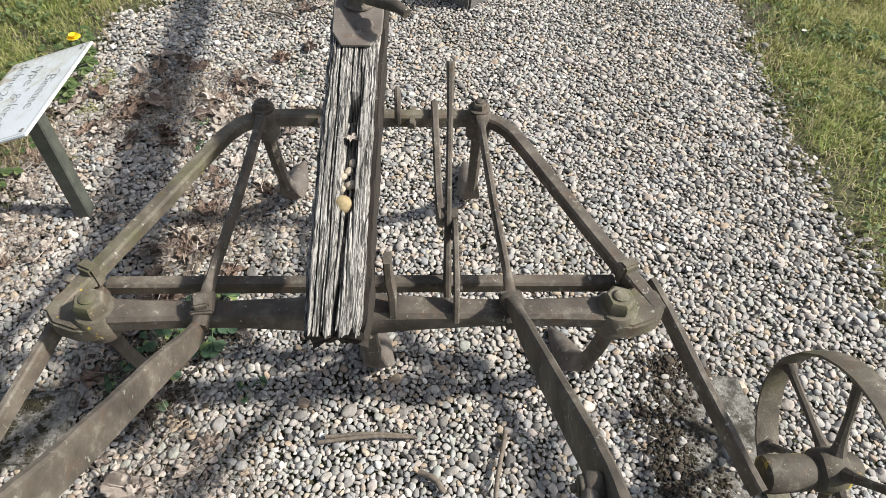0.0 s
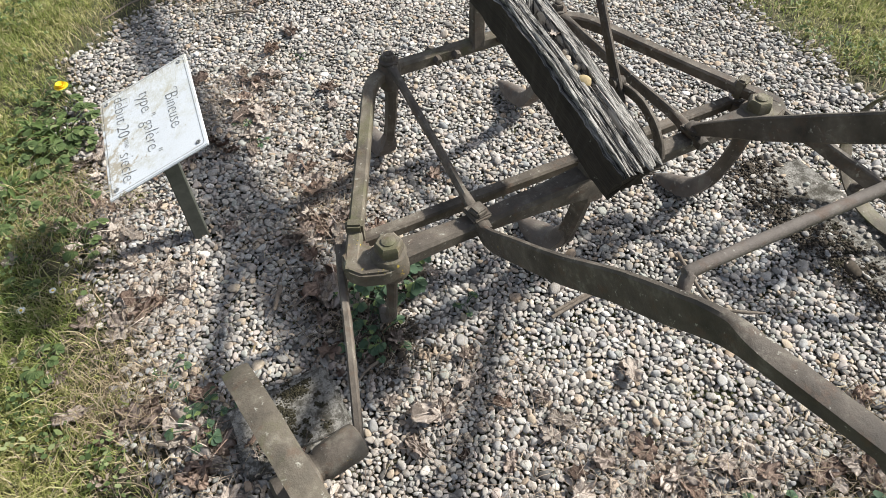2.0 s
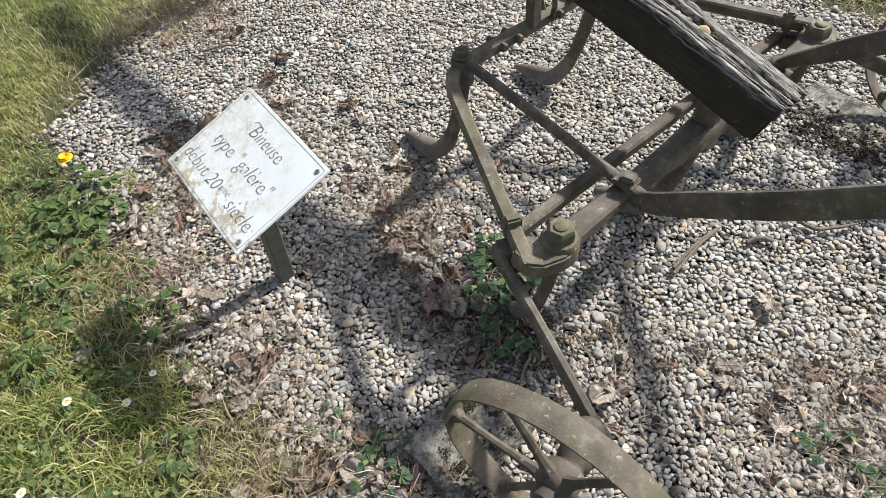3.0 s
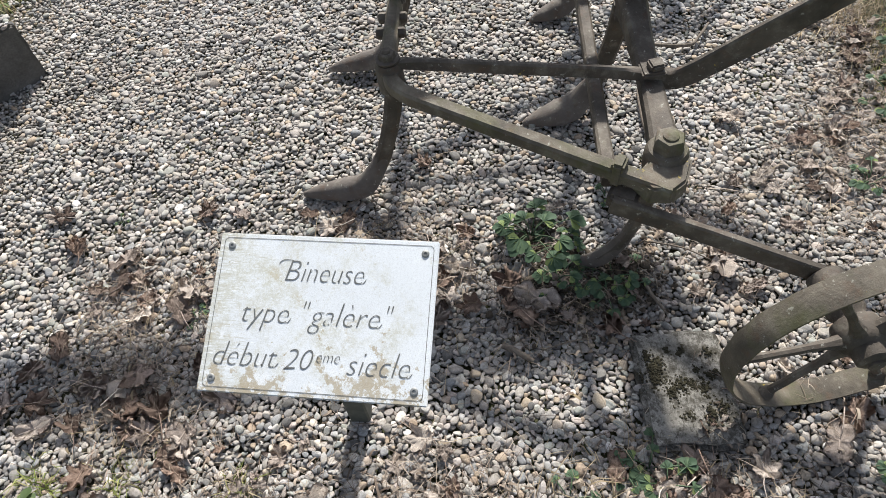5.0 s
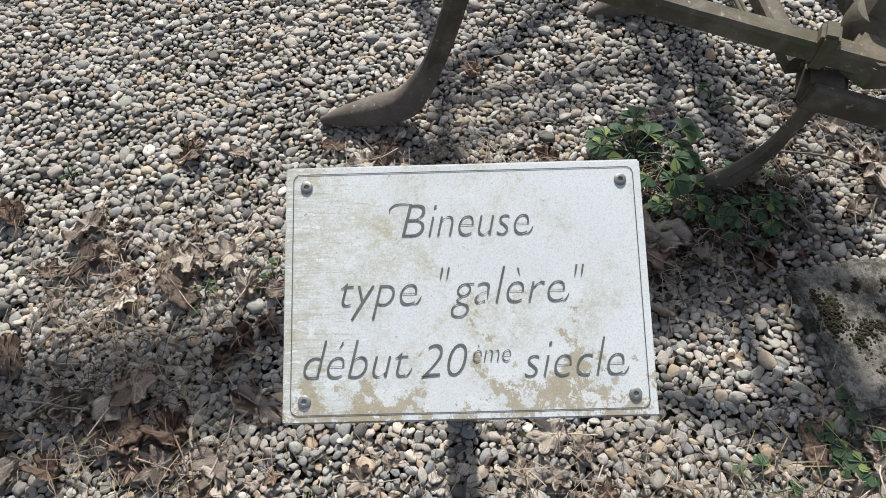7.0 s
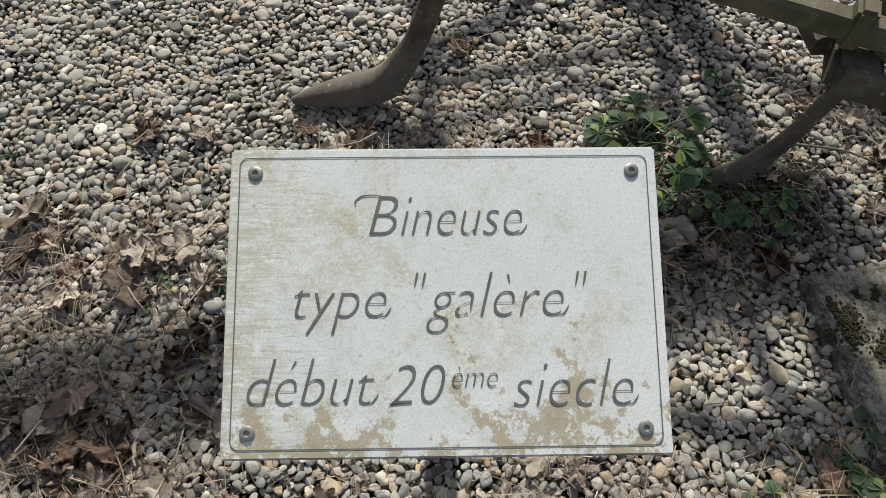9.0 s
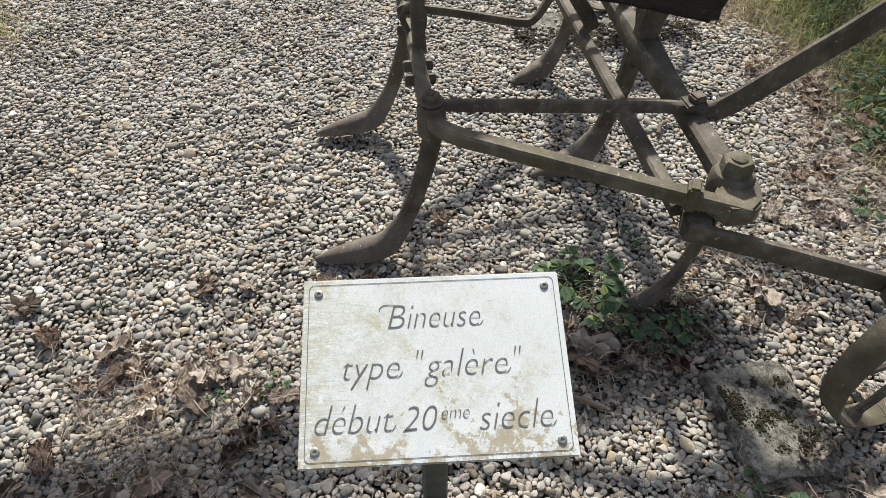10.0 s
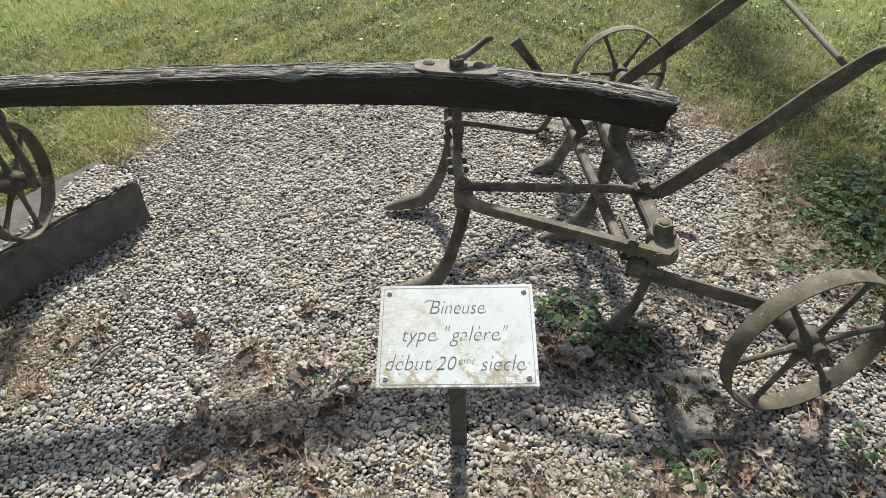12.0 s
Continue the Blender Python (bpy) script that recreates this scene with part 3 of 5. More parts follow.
def beam():
    b = bmesh.new()
    rest = b.verts.layers.float_vector.new("grain")
    rings = []
    outline = [(1 - 2 * k / 80, 1.0) for k in range(81)] + [(-1.0, 1 - 2 * k / 12) for k in range(1, 12)]
    outline += [(-1 + 2 * k / 12, -1.0) for k in range(13)] + [(1.0, -1 + 2 * k / 12) for k in range(1, 12)]
    m = len(outline)
    cr = random.Random(11)
    splits = [(cr.uniform(-0.036, 0.036), cr.uniform(-0.2, 1.7), cr.uniform(0.10, 0.4), cr.uniform(0.0010, 0.0018), cr.uniform(0.004, 0.010), cr.uniform(0, 6)) for _ in range(52)]
    for i in range(281):
        y = -0.135 + 2.135 * (i / 280) ** 1.35
        top, low = float(np.interp(y, BEAM_Y, BEAM_TOP)), float(np.interp(y, BEAM_Y, BEAM_LOW))
        half = float(np.interp(y, [-0.135, 0.2, 2.0], [0.040, 0.043, 0.042]))
        mid_x = float(np.interp(y, [-0.135, 0.45, 2.0], [-0.013, -0.007, 0.0]))
        ring = []
        for k in range(m):
            c, s = outline[k]
            pz = s
            far = max(abs(c), abs(s))
            round_off = 0.010 * max(0.0, (abs(c) - 0.82) / 0.18) ** 2 * max(0.0, (abs(s) - 0.82) / 0.18) ** 2
            worn = max(0.0, 1 - (y + 0.135) / 0.03)
            px = half * c * (1 - round_off / half) * (1 - 0.07 * worn ** 2)
            pz = s * (1 - round_off / 0.05)
            z = (top + low) / 2 + (top - low) / 2 * pz
            wander = 0.004 * math.sin(y * 4.1) + 0.002 * math.sin(y * 11)
            crack = noise.noise((px * 95 + wander * 60, y * 2.2, z * 60))
            fine = noise.noise((px * 330, y * 7, z * 240 + 5))
            deep = max(0.0, crack - 0.22) * (0.004 if s > 0.9 else 0.002) + fine * (0.0012 if s > 0.9 else 0.0005)
            if pz > 0.6:
                slot = min(max((0.0100 - abs(px - 0.004 - 0.0015 * math.sin(y * 30))) / 0.002, 0.0), 1.0)
                open_end = min(max((y - 0.192) / 0.004, 0), 1) * min(max((0.238 - y) / 0.004, 0), 1)
                filled = min(max((y - 0.03) / 0.02, 0), 1) * min(max((0.2 - y) / 0.004, 0), 1)
                z -= slot * max(open_end * 0.034, filled * 0.014)
                tail = max(0.0, 1 - abs(px - 0.006 - 0.05 * (y - 0.03)) / 0.004) * min(max((0.04 - y) / 0.01, 0), 1)
                z -= tail * 0.016
                for sx, sy, sl, sw, sd, sp in splits:
                    if abs(y - sy) < sl:
                        off = abs(px - sx - 0.0012 * math.sin(y * 14 + sp) - 0.0005 * math.sin(y * 41 + sp))
                        if off < sw:
                            z -= sd * (1 - off / sw) * (1 - ((y - sy) / sl) ** 2)
                z -= 0.0022 * abs(noise.noise((px * 210 + 3, y * 3.1, 7)))
                rim = min(max((abs(c) - 0.70) / 0.30, 0.0), 1.0)
                z -= rim * 0.012 * max(0.0, noise.noise((y * 13, c * 1.5, 3.3)) + 0.5 * noise.noise((y * 41, c * 5, 6.1)))
            inward = Vector((-c if abs(s) < 0.99 else 0, 0, -s if abs(c) < 0.99 else 0))
            skew = (top - z) * 0.48 * max(0.0, 1 - (y + 0.135) / 0.2)
            frayed = max(0.0, 1 - (y + 0.135) / 0.035)
            chip = (noise.noise((px * 160, z * 90, 3)) + 0.6 * noise.noise((px * 420, z * 60, 9))) * 0.013 * frayed
            px += 0.0030 * noise.noise((y * 26, c * 2, 1.7)) * abs(c) ** 3 + 0.0018 * noise.noise((y * 90, c * 2, 4.1)) * abs(c) ** 3
            z += (0.0016 * noise.noise((y * 9, px * 60, 8.3)) + 0.0010 * noise.noise((y * 40, px * 120, 2.3))) * max(s, 0.3)
            v = b.verts.new(Vector((px + mid_x, y + skew + chip, z)) + inward * deep)
            v[rest] = Vector((half * c, y, 0.043 * s))
            ring.append(v)
        rings.append(ring)
    # grey wood on top, near-black on the sides, underside and ends
    for r, s in zip(rings, rings[1:]):
        for k in range(m):
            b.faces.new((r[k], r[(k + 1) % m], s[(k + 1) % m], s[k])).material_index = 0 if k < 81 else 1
    for ring in (rings[0], rings[-1]):
        mid = b.verts.new(sum((v.co for v in ring), Vector()) / m)
        mid[rest] = Vector((0, ring[0][rest].y, 0))
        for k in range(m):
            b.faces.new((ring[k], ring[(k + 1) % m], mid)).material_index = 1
    bmesh.ops.recalc_face_normals(b, faces=b.faces)
    return b


part("wooden_beam", beam(), WOOD, hoe, "silver-grey split wooden beam, near-black on its sides", 50).data.materials.append(DARK_WOOD)

# clamping plate, crank bolt and studs on the beam
bm = bmesh.new()
sweep(bm, [(-0.007, 0.33, 0.555), (-0.007, 0.36, 0.560), (-0.007, 0.43, 0.569), (-0.007, 0.50, 0.579), (-0.007, 0.535, 0.583)], rect(0.084, 0.007, 0.002),
      sizes=[0.55, 0.95, 1.0, 0.95, 0.55])
part("beam_plate", bm, IRON_SHOE, hoe, "worn grey iron plate")
bolt(hoe, (-0.007, 0.43, 0.572), r=0.019, h=0.020)
bm = bmesh.new()
sweep(bm, glide([(-0.007, 0.43, 0.592), (0.008, 0.405, 0.595), (0.038, 0.372, 0.604), (0.060, 0.350, 0.610), (0.074, 0.337, 0.606)]), disc(0.009), sizes=[1.2, 1, 1, 1, 0.9])
part("crank_handle", bm, IRON, hoe)
for y, z in ((0.375, 0.563), (0.50, 0.579)):
    bm = bmesh.new()
    lathe(bm, (0.004, y, z), (0, 0, 1), [(0, 0.016), (0.005, 0.015), (0.009, 0.010), (0.011, 0.004)], 14)
    part("stud", bm, IRON_SHOE, hoe)
for y, z, x in ((0.815, 0.592, -0.02), (1.13, 0.604, -0.015), (1.42, 0.610, -0.012)):
    bm = bmesh.new()
    lathe(bm, (x, y, z), (0, 0, 1), [(0, 0.019), (0.006, 0.018), (0.011, 0.012), (0.013, 0.004)], 14)
    part("stud", bm, IRON_SHOE, hoe)
# bent frame bar: side, front, side
for s in (-1, 1):
    bm = bmesh.new()
    sweep(bm, glide([(s * 0.463, 0.002, 0.296), (s * 0.453, 0.024, 0.298), (s * 0.366, 0.20, 0.311), (s * 0.290, 0.355, 0.324), (s * 0.262, 0.405, 0.327),
                     (s * 0.230, 0.432, 0.328), (s * 0.175, 0.442, 0.328)]), rect(0.026, 0.025, 0.004))
    part("side_bar", bm, IRON_LICHEN if s < 0 else IRON, hoe)
bm = bmesh.new()
sweep(bm, straight((-0.190, 0.442, 0.328), (0.190, 0.442, 0.328), 16), rect(0.026, 0.030, 0.005))
part("front_bar", bm, IRON_LICHEN, hoe, "iron bar with yellow lichen")
for x in (-0.10, -0.055, 0.075):
    bm = bmesh.new()
    lathe(bm, (x, 0.455, 0.330), (0, 1, 0), [(0, 0.011), (0.012, 0.011), (0.015, 0.008)], 6)
    part("nut", bm, IRON, hoe)
    bm = bmesh.new()
    lathe(bm, (x, 0.429, 0.330), (0, -1, 0), [(0, 0.010), (0.010, 0.010), (0.013, 0.007)], 6)
    part("nut", bm, IRON, hoe)
bm = bmesh.new()
sweep(bm, glide([(0.05, 0.445, 0.33), (0.05, 0.46, 0.37), (0.05, 0.44, 0.395), (0.05, 0.42, 0.37), (0.05, 0.425, 0.33)]), disc(0.006, 8), up=(1, 0, 0))
part("shackle", bm, IRON, hoe)

# rear bars
bm = bmesh.new()
sweep(bm, straight((-0.390, 0, 0.300), (0.390, 0, 0.300), 28), rect(0.036, 0.030, 0.005),
      sizes=[(1.3, 1.15), (1.05, 1), (1, 1.05), (1.15, 1.4), (1.5, 1.9), (1.15, 1.4), (1, 1.05), (1.05, 1), (1.3, 1.15)])
part("rear_bar", bm, IRON, hoe)
bm = bmesh.new()
sweep(bm, straight((-0.415, 0.083, 0.266), (0.415, 0.083, 0.266), 16), rect(0.024, 0.024, 0.004))
part("brace_bar", bm, IRON, hoe, "flat dark iron brace with yellow lichen")

for s in (-1, 1):
    # corner boss with its big nut
    bm = bmesh.new()
    lathe(bm, (s * 0.395, 0, 0.262), (0, 0, 1), [(0, 0.027), (0.006, 0.031), (0.030, 0.034), (0.048, 0.033), (0.055, 0.029)], 20)
    part("corner_boss", bm, IRON_LICHEN, hoe)
    bolt(hoe, (s * 0.395, 0, 0.314), r=0.0240, h=0.024, mat=IRON_LICHEN, rim=1.16)
    bm = bmesh.new()
    corner = [(0.472, 0.036), (0.474, 0.000), (0.456, -0.022), (0.415, -0.037), (0.380, -0.032), (0.366, 0.000), (0.404, 0.026), (0.440, 0.056)]
    low = [bm.verts.new((s * x, y, 0.277)) for x, y in corner]
    high = [bm.verts.new((s * (0.43 + (x - 0.43) * 0.94), y * 0.94, 0.309)) for x, y in corner]
    bm.faces.new(low)
    bm.faces.new(high)
    for k in range(8):
        bm.faces.new((low[k], low[(k + 1) % 8], high[(k + 1) % 8], high[k]))
    bmesh.ops.recalc_face_normals(bm, faces=bm.faces)
    bmesh.ops.bevel(bm, geom=list(bm.edges), offset=0.004, segments=2, affect="EDGES")
    part("corner_plate", bm, IRON_LICHEN, hoe, "cast corner plate with lichen")
    bm = bmesh.new()
    box(bm, (0.030, 0.020, 0.046), (s * 0.427, 0.076, 0.306), s * 0.45, 0.004)
    part("clip", bm, IRON_LICHEN, hoe)
    # front corner: pin, collar and nut
    bm = bmesh.new()
    lathe(bm, (s * 0.206, 0.437, 0.290), (0, 0, 1), [(0, 0.020), (0.005, 0.024), (0.055, 0.024), (0.062, 0.020)], 16)
    part("corner_boss", bm, IRON, hoe)
    bolt(hoe, (s * 0.206, 0.437, 0.355), r=0.015, h=0.013)

    # drawbar from the front corner to the clamp, then the handle
    bm = bmesh.new()
    c = 0.231
    sweep(bm, glide([(s * 0.206, 0.448, 0.350), (s * 0.209, 0.37, 0.344), (s * 0.220, 0.18, 0.331), (s * 0.229, 0.06, 0.325), (s * c, 0.0, 0.318), (s * c, -0.035, 0.314)]), rect(0.011, 0.024, 0.003),
          sizes=[(2.0, 0.45), (1.1, 1), (1, 1), (1.0, 1.0), (2.0, 0.8), (1.8, 0.9)])
    part("stay_bar", bm, IRON, hoe)
    bm = bmesh.new()
    box(bm, (0.036, 0.040, 0.010), (s * c, 0.0, 0.328), 0.1, 0.003)
    part("clamp_plate", bm, IRON, hoe)
    bm = bmesh.new()
    if s < 0:
        box(bm, (0.024, 0.024, 0.013), (s * c, -0.004, 0.338), 0.25, 0.003)
    else:
        lathe(bm, (s * c, -0.004, 0.331), (0, 0, 1), [(0, 0.019), (0.005, 0.0185), (0.009, 0.014), (0.011, 0.006)], 16)
    part("nut", bm, IRON, hoe)
    bm = bmesh.new()
    if s < 0:
        HL = [(-0.232, -0.005, 0.314), (-0.236, -0.05, 0.315), (-0.240, -0.15, 0.389), (-0.240, -0.25, 0.464), (-0.237, -0.33, 0.529), (-0.239, -0.372, 0.563),
              (-0.240, -0.414, 0.596), (-0.236, -0.451, 0.620), (-0.231, -0.479, 0.632), (-0.227, -0.517, 0.641), (-0.203, -0.64, 0.649)]
        HS = [(1.4, 0.6), (1, 0.9), (1, 1), (1, 1), (1, 1), (1, 1), (1, 1), (1.05, 0.97), (1.15, 0.85), (1.9, 0.45), (2.0, 0.36)]
    else:
        HL = [(0.230, 0.0, 0.327), (0.230, -0.04, 0.360), (0.231, -0.12, 0.420), (0.234, -0.22, 0.494), (0.238, -0.34, 0.586), (0.238, -0.375, 0.613),
              (0.238, -0.41, 0.638), (0.239, -0.45, 0.659), (0.240, -0.495, 0.673)]
        HS = [(1.6, 0.45), (1.1, 0.62), (1, 0.88), (1, 1), (1, 1), (1, 1), (1, 0.95), (1.1, 0.85), (1.2, 0.75)]
    sweep(bm, glide(HL), rect(0.012, 0.046, 0.003), sizes=HS)
    handle = part("handle", bm, IRON, hoe)
    bm = bmesh.new()
    a, d = Vector(HL[-1]) + Vector((0, 0.02, -0.008)), Vector((0.12, -1, 0.05) if s < 0 else (0.08, -1, 0.22)).normalized()
    lathe(bm, a, d, [(0, 0.013), (0.010, 0.0165), (0.045, 0.0175), (0.052, 0.0165)], 14)
    part("socket", bm, IRON, handle)
    bm = bmesh.new()
    lathe(bm, a + d * 0.050, d, [(0, 0.0155), (0.03, 0.016), (0.08, 0.0155), (0.11, 0.016), (0.125, 0.012), (0.13, 0.005)], 14)
    part("grip", bm, GRIP_WOOD, handle, "worn wooden grip")

    # wheel arm
    o = 0.484 if s < 0 else 0.504
    bm = bmesh.new()
    sweep(bm, glide([(s * (o - 0.026), 0.085, 0.264), (s * (o - 0.008), 0.03, 0.255), (s * (o + 0.018), -0.06, 0.235), (s * (o + 0.049), -0.16, 0.212), (s * (o + 0.066), -0.215, 0.200), (s * (o + 0.075), -0.245, 0.195)]), rect(0.014, 0.034, 0.003))
    part("wheel_arm", bm, IRON, hoe)
    bm = bmesh.new()
    box(bm, (0.052, 0.046, 0.036), (s * 0.440, 0.062, 0.262), s * 0.42, 0.006)
    part("arm_clamp", bm, IRON, hoe)

# rod between the handles
bm = bmesh.new()
sweep(bm, glide([(-0.225, -0.420, 0.598), (-0.222, -0.411, 0.609), (-0.212, -0.404, 0.618), (-0.196, -0.402, 0.621), (0.0, -0.414, 0.636), (0.180, -0.426, 0.649), (0.206, -0.424, 0.648), (0.218, -0.412, 0.643), (0.222, -0.398, 0.636)]), disc(0.0072), rough=0.0003)
part("cross_rod", bm, IRON_SHOE, hoe, "round brown iron rod")
for x, y, z, s, w in ((-0.235, -0.420, 0.597, 1, 0.016), (0.232, -0.396, 0.634, -1, 0.014)):
    bm = bmesh.new()
    lathe(bm, (x, y, z), (s, 0, 0), [(0, 0.011), (0.002, 0.0125), (w - 0.002, 0.0125), (w, 0.011)], 16)
    part("rod_eye", bm, IRON, hoe, "flattened eye of the rod")
    bolt(hoe, (x + s * w, y, z), (s, 0, 0), 0.007, 0.003, IRON_LICHEN)


def wheel(at, yaw, spin, r):
    """Spoked iron wheel: broad rim, six spokes held by clips, long hub."""
    w = new("wheel")
    w.parent = hoe
    w.matrix_basis = Matrix.Translation(at) @ Matrix.Rotation(yaw, 4, "Z")
    w.empty_display_size = 0.05
    b = bmesh.new()
    rings = []
    prof = [(-0.020, 0.0), (-0.020, 0.004), (-0.007, 0.0065), (0.007, 0.0065), (0.020, 0.004), (0.020, 0.0), (0.007, -0.002), (-0.007, -0.002)]
    m = 56
    for i in range(m):
        a = i * math.tau / m
        ring = []
        for px, pr in prof:
            q = Vector((px, math.cos(a) * (r - 0.0065 + pr), math.sin(a) * (r - 0.0065 + pr)))
            ring.append(b.verts.new(q + noise.noise_vector(q * 45) * 0.0013))
        rings.append(ring)
    for i in range(m):
        p, q = rings[i], rings[(i + 1) % m]
        for k in range(8):
            b.faces.new((p[k], p[(k + 1) % 8], q[(k + 1) % 8], q[k]))
    bmesh.ops.recalc_face_normals(b, faces=b.faces)
    part("rim", b, IRON_LICHEN, w, "broad iron rim with pale lichen")
    s = 1 if at[0] > 0.2 else -1
    b = bmesh.new()
    lathe(b, (-s * 0.108, 0, 0), (s, 0, 0), [(0, 0.022), (0.003, 0.027), (0.012, 0.0285), (0.066, 0.027), (0.072, 0.0225), (0.078, 0.0225), (0.082, 0.031), (0.090, 0.034), (0.112, 0.034), (0.120, 0.030),
                                              (0.124, 0.024), (0.142, 0.023), (0.146, 0.018), (0.147, 0.010)], 20)
    for v in b.verts:
        v.co += noise.noise_vector(v.co * 55) * 0.0016
    part("hub", b, IRON_HUB if s > 0 else IRON, w, "cast hub spotted with yellow lichen" if s > 0 else "")
    b = bmesh.new()
    lathe(b, (s * 0.029, 0, 0), (s, 0, 0), [(0, 0.012), (0.014, 0.012), (0.016, 0.009)], 10)
    part("axle_end", b, IRON, w)
    for i in range(6):
        a = spin + i * math.tau / 6
        d = Vector((0, math.cos(a), math.sin(a)))
        b = bmesh.new()
        sweep(b, straight(d * 0.028, d * (r - 0.008), 7), disc(0.0066, 8), up=(1, 0, 0), sizes=[1.9, 1.15, 1.0, 1.0, 1.0, 1.05, 1.3], rough=0.0012)
        lathe(b, d * (r - 0.022), d, [(0, 0.008), (0.005, 0.011), (0.014, 0.012)], 9)
        part("spoke", b, IRON, w)
    return w


wheel((-0.657, -0.243, 0.197), radians(10), -0.03, 0.190)
wheel((0.703, -0.210, 0.190), radians(3), 0.1, 0.176)
wheel((0.0, 1.636, 0.330), radians(90), 0.50, 0.162)
for s in (-1, 1):
    bm = bmesh.new()
    o = 0.055 if s < 0 else 0.115
    sweep(bm, glide([(0, 1.62 + s * 0.03, 0.58), (0, 1.624 + s * 0.040, 0.53), (0, 1.636 + s * (0.02 + o * 0.5), 0.47), (0, 1.636 + s * (0.01 + o * 0.8), 0.40), (0, 1.636 + s * o, 0.350), (0, 1.636 + s * o, 0.310)]), rect(0.026, 0.010, 0.002), up=(1, 0, 0))
    lathe(bm, (0, 1.636 + s * (o - 0.007), 0.330), (0, s, 0), [(0, 0.022), (0.014, 0.022), (0.015, 0.011), (0.024, 0.010)], 14)
    part("fork", bm, IRON, hoe)


def tine(top, heel, tip, slim=1.0, flare=1.0):
    """A forged shank that curves forward into a pointed shoe."""
    top, heel, tip = Vector(top), Vector(heel), Vector(tip)
    b = bmesh.new()
    bend = heel + (top - heel) * 0.22 + Vector((0, -0.010, 0))
    sweep(b, glide([top, top.lerp(heel, 0.25) + Vector((0, -0.010, 0)), top.lerp(heel, 0.52) + Vector((0, -0.014, 0)), bend, heel + Vector((0, 0.012, 0.006))]),
          rect(0.022 * slim, 0.032 * slim, 0.007), up=(0, 1, 0.15), sizes=[1.05, 1.0, 0.96, 1.0, 1.05])
    shank = part("tine", b, IRON, hoe)
    b = bmesh.new()
    m1, m2 = heel.lerp(tip, 0.34), heel.lerp(tip, 0.70)
    prof = [(0.5, -0.30), (0.47, 0.1), (0.30, 0.40), (0, 0.52), (-0.30, 0.40), (-0.47, 0.1), (-0.5, -0.30), (0, -0.38)]
    sweep(b, glide([heel + (top - heel) * 0.34 + Vector((0, -0.013, 0)), bend + Vector((0, -0.001, 0)), heel + Vector((0, 0.004, 0.010)), m1 + Vector((0, 0, 0.004)), m2 + Vector((0, 0, 0.003)), tip]), prof,
          sizes=[(0.022 * slim, 0.030 * slim), (0.034 * min(slim, flare), 0.040 * slim), (0.048 * flare, 0.048 * slim), (0.052 * flare, 0.042 * slim), (0.036 * flare, 0.028), (0.010, 0.010)])
    part("shoe", b, IRON_SHOE, shank, "pointed shoe worn to bare grey iron", 60)


for s in (-1, 1):
    tine((s * 0.206, 0.432, 0.310), (s * 0.208, 0.525, 0.034), (s * 0.203, 0.672, 0.010))
    if s > 0:
        tine((0.398, 0.004, 0.270), (0.390, 0.066, 0.026), (0.358, 0.165, 0.008))
    else:
        tine((-0.396, 0.004, 0.270), (-0.399, 0.060, 0.028), (-0.393, 0.122, -0.002), 0.80, 0.48)
tine((0.006, 0.010, 0.290), (0.011, 0.078, 0.028), (-0.014, 0.198, 0.008), 1.15, 1.25)

# cast bracket between beam and rear bar
bm = bmesh.new()
sweep(bm, glide([(0, -0.02, 0.425), (0, -0.005, 0.37), (0, 0.0, 0.33), (0, 0.0, 0.27)]), rect(0.045, 0.050, 0.008), up=(0, 1, 0), sizes=[1.2, 0.9, 0.85, 1.1])
part("beam_bracket", bm, IRON, hoe)
bm = bmesh.new()
sweep(bm, glide([(0.052, -0.012, 0.31), (0.052, -0.005, 0.36), (0.048, 0.002, 0.39), (0.047, 0.006, 0.425)]), rect(0.012, 0.024, 0.002), up=(0, 1, 0))
part("beam_strap", bm, IRON, hoe)
bm = bmesh.new()
sweep(bm, glide([(0, 0.434, 0.33), (0, 0.436, 0.40), (0, 0.432, 0.50)]), rect(0.030, 0.024, 0.004), up=(0, 1, 0))
part("beam_post", bm, IRON, hoe)

# depth lever, toothed quadrant and link
bm = bmesh.new()
sweep(bm, glide([(0.136, 0.055, 0.270), (0.136, 0.075, 0.305), (0.137, 0.130, 0.382), (0.138, 0.185, 0.460), (0.139, 0.235, 0.528), (0.139, 0.266, 0.570)]), rect(0.010, 0.024, 0.003),
      sizes=[1.2, 1.3, 1.1, 0.9, 1.0, 1.25])
lever = part("lever", bm, IRON, hoe)
bm = bmesh.new()
lathe(bm, (0.126, 0.130, 0.382), (1, 0, 0), [(0, 0.011), (0.026, 0.011)], 10)
part("pivot", bm, IRON, lever)
bm = bmesh.new()
arc = [(0.147, -0.014, 0.305), (0.147, -0.002, 0.335), (0.147, 0.028, 0.362), (0.147, 0.066, 0.377), (0.147, 0.105, 0.377), (0.147, 0.138, 0.366)]
sweep(bm, glide(arc), rect(0.020, 0.009, 0.002), up=(1, 0, 0), sizes=[(1.3, 1), (1, 1), (1, 1), (1, 1), (1, 1)])
quad = part("quadrant", bm, IRON, hoe, "curved iron quadrant with peg holes")
for y, z in ((0.010, 0.348), (0.034, 0.365), (0.060, 0.375), (0.086, 0.378), (0.112, 0.375)):
    bm = bmesh.new()
    lathe(bm, (0.140, y, z), (1, 0, 0), [(0, 0.0045), (0.016, 0.0045)], 8)
    part("peg", bm, IRON, quad)
bm = bmesh.new()
